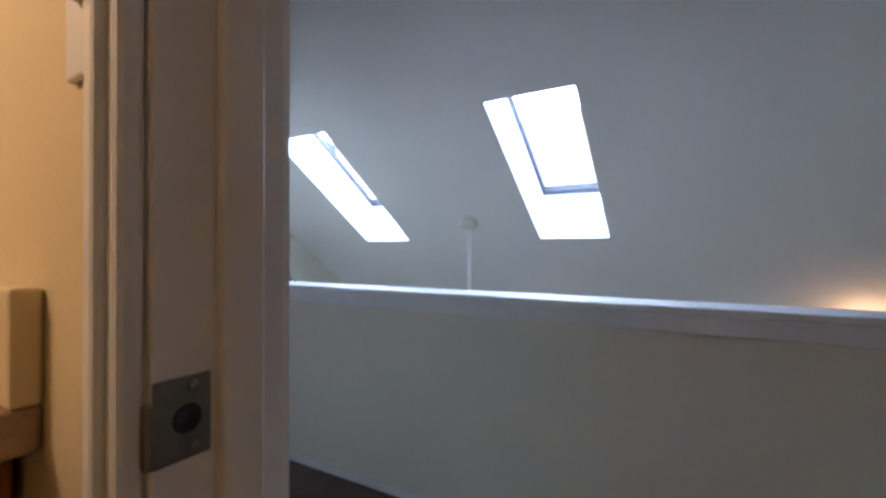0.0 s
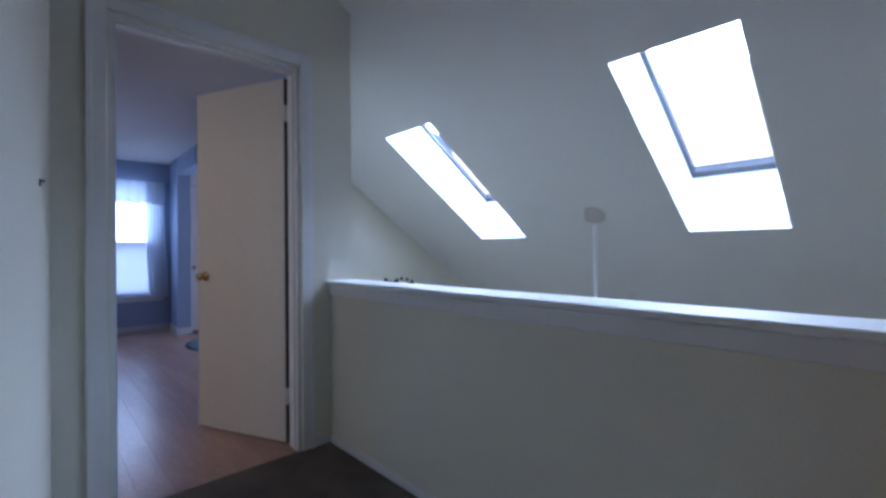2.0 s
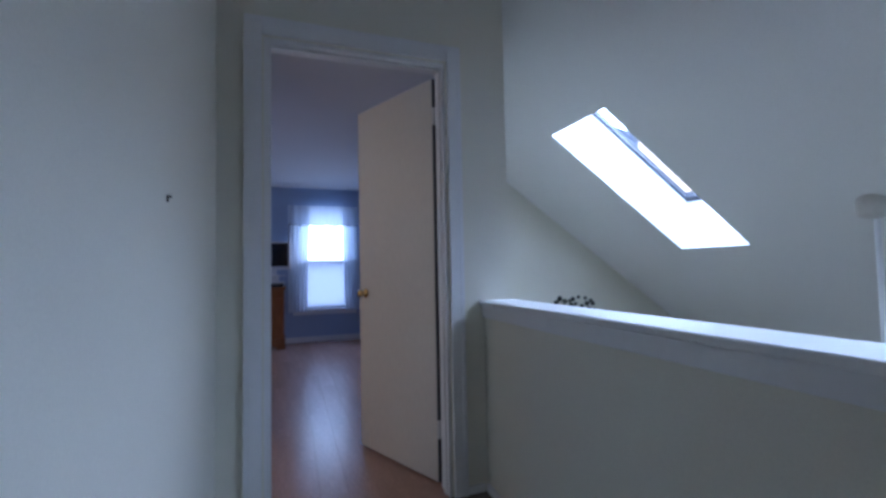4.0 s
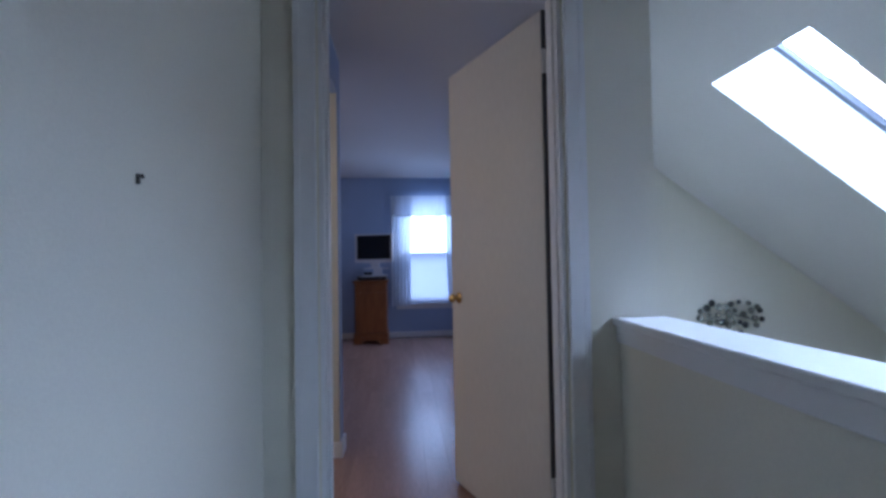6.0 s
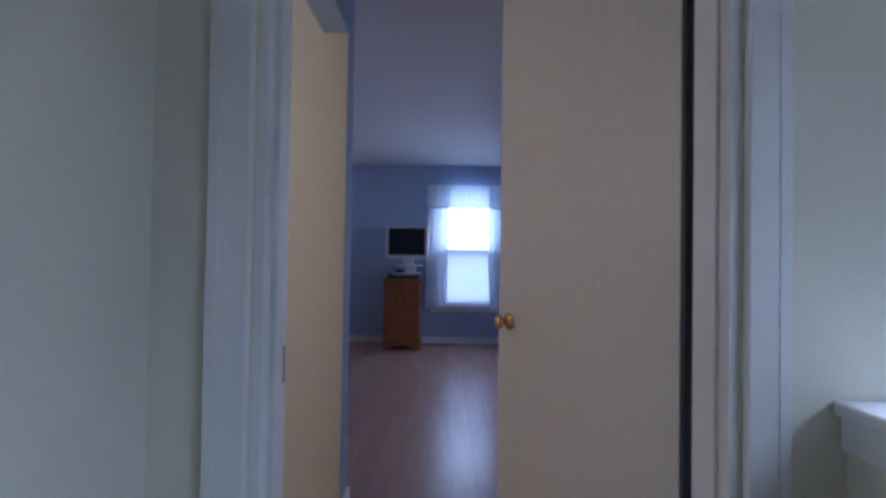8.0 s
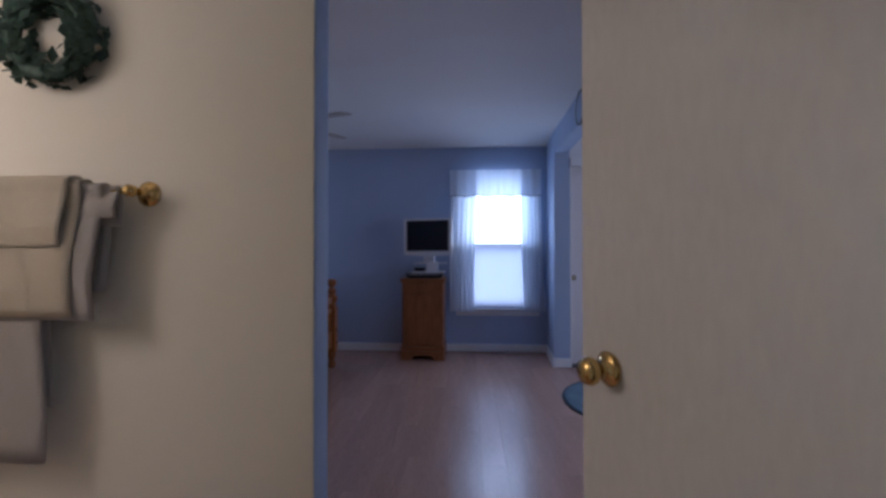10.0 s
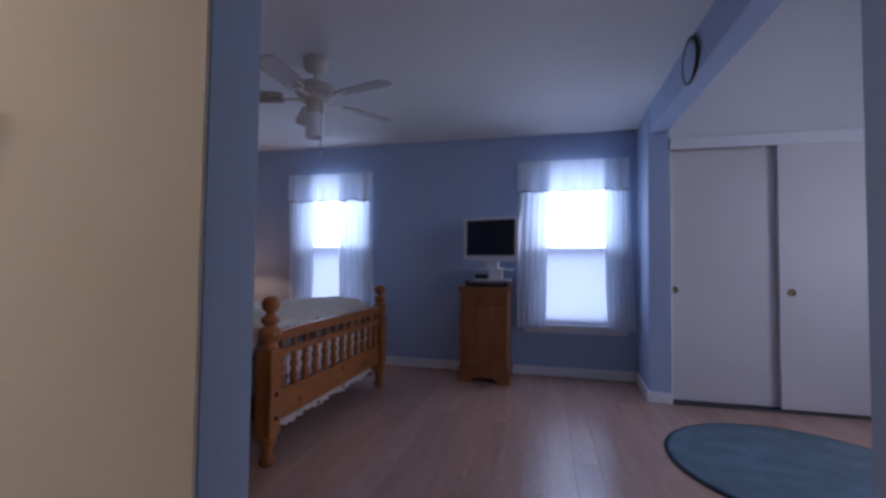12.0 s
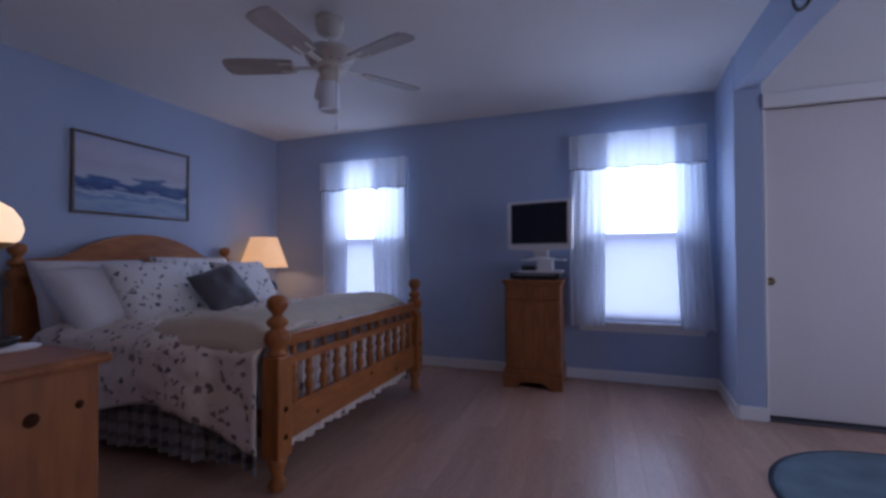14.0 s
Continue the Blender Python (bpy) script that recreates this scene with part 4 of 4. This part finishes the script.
def pillow(name, m, sx, sy, sz, material, label, trim=False):
    t = thing(name, label, "pillow", "pillows on the bed" if name == "pillow" else "")
    bm = bmesh.new()
    n = 18
    for side in (1, -1):
        g = []
        for i in range(n + 1):
            row = []
            for j in range(n + 1):
                u, v = 2 * i / n - 1, 2 * j / n - 1
                h = max(0.0, (1 - u ** 4) * (1 - v ** 4)) ** 0.55
                pinch = 1 - 0.10 * (1 - abs(u * v)) * (abs(u) ** 6 + abs(v) ** 6) / 2
                k = 0.22 * noise.noise(Vector((u * 2 + m.translation.y * 5, v * 2, side + sx * 9))) + 0.10 * noise.noise(Vector((u * 5, v * 5 + m.translation.y * 9, side)))
                row.append(bm.verts.new((u * sx / 2 * pinch, v * sy / 2 * pinch, side * (h + k * h) * sz / 2)))
            g.append(row)
        for i in range(n):
            for j in range(n):
                bm.faces.new((g[i][j], g[i + 1][j], g[i + 1][j + 1], g[i][j + 1]))
    bmesh.ops.remove_doubles(bm, verts=bm.verts, dist=0.0008)
    bmesh.ops.recalc_face_normals(bm, faces=bm.faces)
    part("cover", bm, material, t, smooth=True)
    t.matrix_world = m
    return t


def lean(x, y, z, tilt, turn=0):
    """A pillow that leans back against the headboard; its long side runs across the bed."""
    return Matrix.Translation((x, y, z)) @ Matrix.Rotation(radians(turn), 4, "Z") @ Matrix.Rotation(radians(tilt), 4, "Y")


pillow("pillow", lean(HX + 0.20, 2.92, 0.80, 68), 0.46, 0.70, 0.17, M["linen"], "plain white pillow leaning on the headboard")
pillow("pillow", lean(HX + 0.20, 3.66, 0.82, 68), 0.46, 0.70, 0.17, M["pillow"], "white pillow with small star print by the headboard")
pillow("pillow", lean(HX + 0.40, 2.84, 0.77, 50, 10), 0.50, 0.58, 0.20, M["linen"], "plain white pillow slumped at the bed's edge")
pillow("pillow", lean(HX + 0.50, 3.12, 0.80, 55, 4), 0.46, 0.62, 0.16, M["pillow"], "white square cushion with blue star print")
pillow("pillow", lean(HX + 0.56, 3.80, 0.80, 56, -6), 0.46, 0.50, 0.15, M["pillow"], "white star-print pillow near the blue lamp")
pillow("throw_cushion", lean(HX + 0.74, 3.40, 0.80, 52, -12) @ Matrix.Rotation(radians(18), 4, "Z"), 0.36, 0.36, 0.14, M["cushion"], "dark grey satin throw cushion")

# ---- night table and blue lamp ----
nt_ = thing("night_table", "pine night table in the corner beside the bed", "table")
part("top", B(-3.97, -3.52, 4.25, 4.70, 0.56, 0.585, 0.006), M["piney"], nt_)
part("body", B(-3.95, -3.55, 4.28, 4.68, 0.12, 0.56, 0.003), M["pinev"], nt_)
for x in (-3.93, -3.57):
    for y in (4.30, 4.66):
        part("leg", B(x - 0.02, x + 0.02, y - 0.02, y + 0.02, 0, 0.12, 0.003), M["pinev"], nt_)
tl = thing("table_lamp", "blue ceramic table lamp with lit cream shade", "lamp")
LX, LY = -3.79, 4.45
part("base", lathe([(0.055, 0), (0.075, 0.01), (0.115, 0.07), (0.128, 0.13), (0.112, 0.185), (0.06, 0.225), (0.035, 0.24), (0.032, 0.255)], LX, LY, 0.585), M["ceramic"], tl, "glossy dark blue ceramic base")
part("neck", lathe([(0.012, 0), (0.012, 0.25)], LX, LY, 0.838, segs=12), M["brass"], tl)
bm = lathe([(0.225, 0), (0.125, 0.295)], LX, LY, 0.928, segs=40)
bmesh.ops.delete(bm, geom=[f for f in bm.faces if len(f.verts) > 4], context="FACES")
bmesh.ops.solidify(bm, geom=bm.faces[:], thickness=0.003)
part("shade", bm, M["shade"], tl, "warm lit pleated cream shade")
part("finial", lathe([(0.004, -0.04), (0.008, 0), (0.011, 0.012), (0.0, 0.024)], LX, LY, 1.222, segs=12), M["brass"], tl)
lamp("table_lamp_bulb", "POINT", pose(LX, LY, 1.0), 2.0, WARM, 0.035)

# ---- dresser with globe lamp ----
dr = thing("dresser", "honey pine dresser with dark knots and rounded top", "dresser")
QX, QY = -1.797, 1.752
part("top", B(-3.0, QX + 0.012, NY + 0.15, QY, 0.775, 0.80, 0.009), M["cabinet"], dr)
side = part("side_panel", B(QX - 0.03, QX - 0.008, NY + 0.155, QY - 0.02, 0.0, 0.775, 0.004), M["cabinet"], dr)
part("body", B(-2.98, QX - 0.031, NY + 0.155, QY - 0.022, 0.06, 0.774, 0.003), M["cabinet"], dr)
part("plinth", B(-2.96, QX - 0.034, NY + 0.17, QY - 0.05, 0.0, 0.06), M["cabinet"], dr)
for y, z, r in ((1.69, 0.69, 0.010), (1.60, 0.684, 0.016), (1.53, 0.68, 0.012), (1.62, 0.3, 0.010)):
    part("knot", lathe([(r, 0), (r * 0.9, 0.0015)], QX - 0.0085, y, z, "x", 14), M["knot"], side)
for i in range(3):
    for x0 in (-2.95, -2.42):
        d = part("drawer", B(x0, x0 + 0.5, QY - 0.023, QY - 0.004, 0.10 + i * 0.22, 0.30 + i * 0.22, 0.005), M["cabinet"], dr)
        part("drawer_knob", lathe([(0.009, 0), (0.009, 0.012), (0.017, 0.02), (0.016, 0.028), (0.0, 0.033)], x0 + 0.25, QY - 0.004, 0.2 + i * 0.22, "y", 14), M["cabinet"], d)
GX, GY = -2.275, 1.68
gl = thing("globe_lamp", "ornate brass lamp with lit painted globe shade", "lamp")
part("base", lathe([(0.065, 0), (0.07, 0.008), (0.045, 0.025), (0.03, 0.04), (0.05, 0.07), (0.07, 0.11), (0.065, 0.14), (0.035, 0.17), (0.02, 0.185), (0.022, 0.22)], GX, GY, 0.80), M["frost"], gl, "white glass lamp body")
part("gallery", lathe([(0.02, 0), (0.045, 0.015), (0.104, 0.046), (0.104, 0.052)], GX, GY, 1.018), M["brass"], gl)
part("globe", lathe([(0.105, 0), (0.114, 0.008), (0.122, 0.035), (0.116, 0.065), (0.098, 0.095), (0.064, 0.118), (0.028, 0.128)], GX, GY, 1.069), M["globe"], gl, "lit painted glass globe")
part("chimney", lathe([(0.012, 0), (0.022, 0.015), (0.012, 0.03), (0.018, 0.045), (0.024, 0.055), (0.0, 0.065)], GX, GY, 1.195), M["brass"], gl)
lamp("globe_lamp_bulb", "POINT", pose(GX, GY, 1.36), 0.7, WARM, 0.06)
dy = thing("doily", "small pale fringed doily on the dresser top", "doily")
part("cloth", lathe([(0.0, 0), (0.068, 0), (0.072, 0.003), (0.0, 0.005)], -2.07, 1.675, 0.80, segs=28), M["linen"], dy)
ds = thing("small_dish", "small dark dish standing on the doily", "dish")
part("bowl", lathe([(0.02, 0), (0.035, 0.006), (0.045, 0.02), (0.041, 0.02), (0.03, 0.009), (0.0, 0.007)], -2.085, 1.67, 0.805), M["black"], ds)

# ---- picture ----
pc = thing("picture", "framed seascape painting of waves in blues", "picture")
PY0, PY1, PZ0, PZ1 = 2.895, 3.77, 1.335, 1.895
for n_, a_ in (("frame_side", (PY0, PY0 + 0.016, PZ0, PZ1)), ("frame_side", (PY1 - 0.016, PY1, PZ0, PZ1)), ("frame_rail", (PY0 + 0.016, PY1 - 0.016, PZ0, PZ0 + 0.016)), ("frame_rail", (PY0 + 0.016, PY1 - 0.016, PZ1 - 0.016, PZ1))):
    part(n_, B(BL + 0.001, BL + 0.03, *a_, 0.003), M["picframe"], pc)


def sea_material():
    m = bpy.data.materials.new("painted_seascape")
    m.use_nodes = True
    nt = m.node_tree
    b = nt.nodes["Principled BSDF"]
    b.inputs["Roughness"].default_value = 0.45
    tc, sp_, no = nt.nodes.new("ShaderNodeTexCoord"), nt.nodes.new("ShaderNodeSeparateXYZ"), nt.nodes.new("ShaderNodeTexNoise")
    mp = nt.nodes.new("ShaderNodeMapping")
    mp.inputs["Scale"].default_value = (1, 2.6, 11)
    no.inputs["Scale"].default_value, no.inputs["Detail"].default_value = 1.6, 6
    nt.links.new(tc.outputs["Object"], mp.inputs["Vector"])
    nt.links.new(mp.outputs["Vector"], no.inputs["Vector"])
    nt.links.new(tc.outputs["Object"], sp_.inputs[0])
    ad, mr = nt.nodes.new("ShaderNodeMath"), nt.nodes.new("ShaderNodeMapRange")
    ad.operation = "MULTIPLY_ADD"
    ad.inputs[1].default_value = 0.22
    nt.links.new(no.outputs["Fac"], ad.inputs[0])
    nt.links.new(sp_.outputs["Z"], ad.inputs[2])
    mr.inputs["From Min"].default_value, mr.inputs["From Max"].default_value = PZ0 + 0.11, PZ1 + 0.11
    nt.links.new(ad.outputs[0], mr.inputs["Value"])
    rp = nt.nodes.new("ShaderNodeValToRGB")
    e = rp.color_ramp.elements
    e[0].position, e[0].color = 0.0, (0.16, 0.26, 0.44, 1)
    e[1].position, e[1].color = 1.0, (0.36, 0.42, 0.58, 1)
    for p_, c_ in ((0.14, (0.30, 0.40, 0.55, 1)), (0.24, (0.14, 0.25, 0.45, 1)), (0.30, (0.40, 0.48, 0.60, 1)), (0.36, (0.025, 0.07, 0.22, 1)), (0.45, (0.07, 0.15, 0.33, 1)), (0.49, (0.46, 0.50, 0.60, 1)), (0.62, (0.44, 0.44, 0.54, 1)), (0.78, (0.50, 0.50, 0.60, 1))):
        el = e.new(p_)
        el.color = c_
    nt.links.new(mr.outputs[0], rp.inputs["Fac"])
    nt.links.new(rp.outputs["Color"], b.inputs["Base Color"])
    return m


part("canvas", B(BL + 0.002, BL + 0.016, PY0 + 0.016, PY1 - 0.016, PZ0 + 0.016, PZ1 - 0.016), sea_material(), pc, "painted sea with dark wave band")

# ---- ceiling fan ----
fn = thing("ceiling_fan", "five-blade off-white ceiling fan with frosted cylinder light", "ceiling fan")
AX, AY = -2.03, 2.995
part("canopy", lathe([(0.072, 0), (0.076, -0.03), (0.064, -0.075), (0.03, -0.092), (0.016, -0.095)], AX, AY, BC), M["fan"], fn)
part("rod", lathe([(0.012, 0), (0.012, -0.06)], AX, AY, BC - 0.09), M["fan"], fn)
part("motor", lathe([(0.02, 0), (0.07, -0.012), (0.125, -0.04), (0.132, -0.065), (0.118, -0.09), (0.10, -0.10), (0.096, -0.125), (0.085, -0.135), (0.0, -0.137)], AX, AY, BC - 0.135, segs=36), M["fan"], fn)
for i in range(14):
    a_ = 2 * math.pi * i / 14
    part("vent", lathe([(0.006, 0), (0.006, 0.002)], AX + 0.098 * math.cos(a_), AY + 0.098 * math.sin(a_), BC - 0.244, segs=8), M["black"], fn)
part("light_fitter", lathe([(0.06, 0), (0.052, -0.03), (0.045, -0.06), (0.048, -0.07)], AX, AY, BC - 0.272), M["fan"], fn)
part("light_shade", lathe([(0.046, 0), (0.050, -0.01), (0.056, -0.145), (0.052, -0.15), (0.048, -0.145), (0.0, -0.135)], AX, AY, BC - 0.342), M["frost"], fn, "frosted white cylinder shade")
for i in range(5):
    a_ = radians(FAN0 + 72 * i)
    m_ = pose(AX, AY, BC - 0.252, 0, 0, FAN0 + 72 * i) @ pose(0, 0, 0, 11)
    pts = [(0.19, -0.05), (0.24, -0.058), (0.50, -0.068), (0.545, -0.06), (0.56, -0.03), (0.56, 0.03), (0.545, 0.06), (0.50, 0.068), (0.24, 0.058), (0.19, 0.05)]
    bl_ = part("blade", prism(pts, "z", -0.004, 0.004), M["blade"], fn)
    bl_.matrix_local = m_
    ar = B(0.085, 0.20, -0.014, 0.014, -0.012, -0.004, 0.003)
    box(ar, 0.19, 0.27, -0.04, -0.026, -0.010, -0.004, 0.002)
    box(ar, 0.19, 0.27, 0.026, 0.04, -0.010, -0.004, 0.002)
    box(ar, 0.188, 0.202, -0.04, 0.04, -0.010, -0.004, 0.002)
    part("blade_arm", ar, M["fan"], bl_, "ornate off-white blade arm")
part("pull_chain", tube([(AX + 0.06, AY - 0.03, BC - 0.26), (AX + 0.062, AY - 0.032, BC - 0.50), (AX + 0.062, AY - 0.032, BC - 0.585)], 0.0022, 5), M["steel"], fn)
part("chain_pull", lathe([(0.003, 0), (0.007, -0.015), (0.007, -0.03), (0.0, -0.04)], AX + 0.062, AY - 0.032, BC - 0.58, segs=10), M["fan"], fn)

# ---- bedroom floor of laminate planks ----
bm = B(BL, 0.018, 0.001, BF, -0.12, -0.008)
box(bm, 0.018, 2.6, END + 0.06, BF, -0.12, -0.008)
fl = structure("floor_bedroom", bm, M["gap"], "pinkish brown laminate plank floor", "floor")
PW, PL = 0.13, 1.22
whole = B(0.0002, PW - 0.0002, 0.0002, PL - 0.0002, -0.0085, 0.0, 0.0005)
me = bpy.data.meshes.new("plank")
whole.to_mesh(me)
whole.free()
me.materials.append(M["plank"])
random.seed(5)
x, i = BL, 0
while x < 2.6 - 0.01:
    first = 0.003 if x + PW < 0.08 else END + 0.062
    y = 0.003 - ((i * 0.43) % PL)
    while y < BF:
        ya, yb = max(y, first), min(y + PL, BF)
        if yb - ya > 0.03:
            p = new("plank", me)
            p.parent = fl
            p.location = (x, ya, 0)
            p.scale = (1, (yb - ya) / PL, 1)
        y += PL
    x += PW
    i += 1
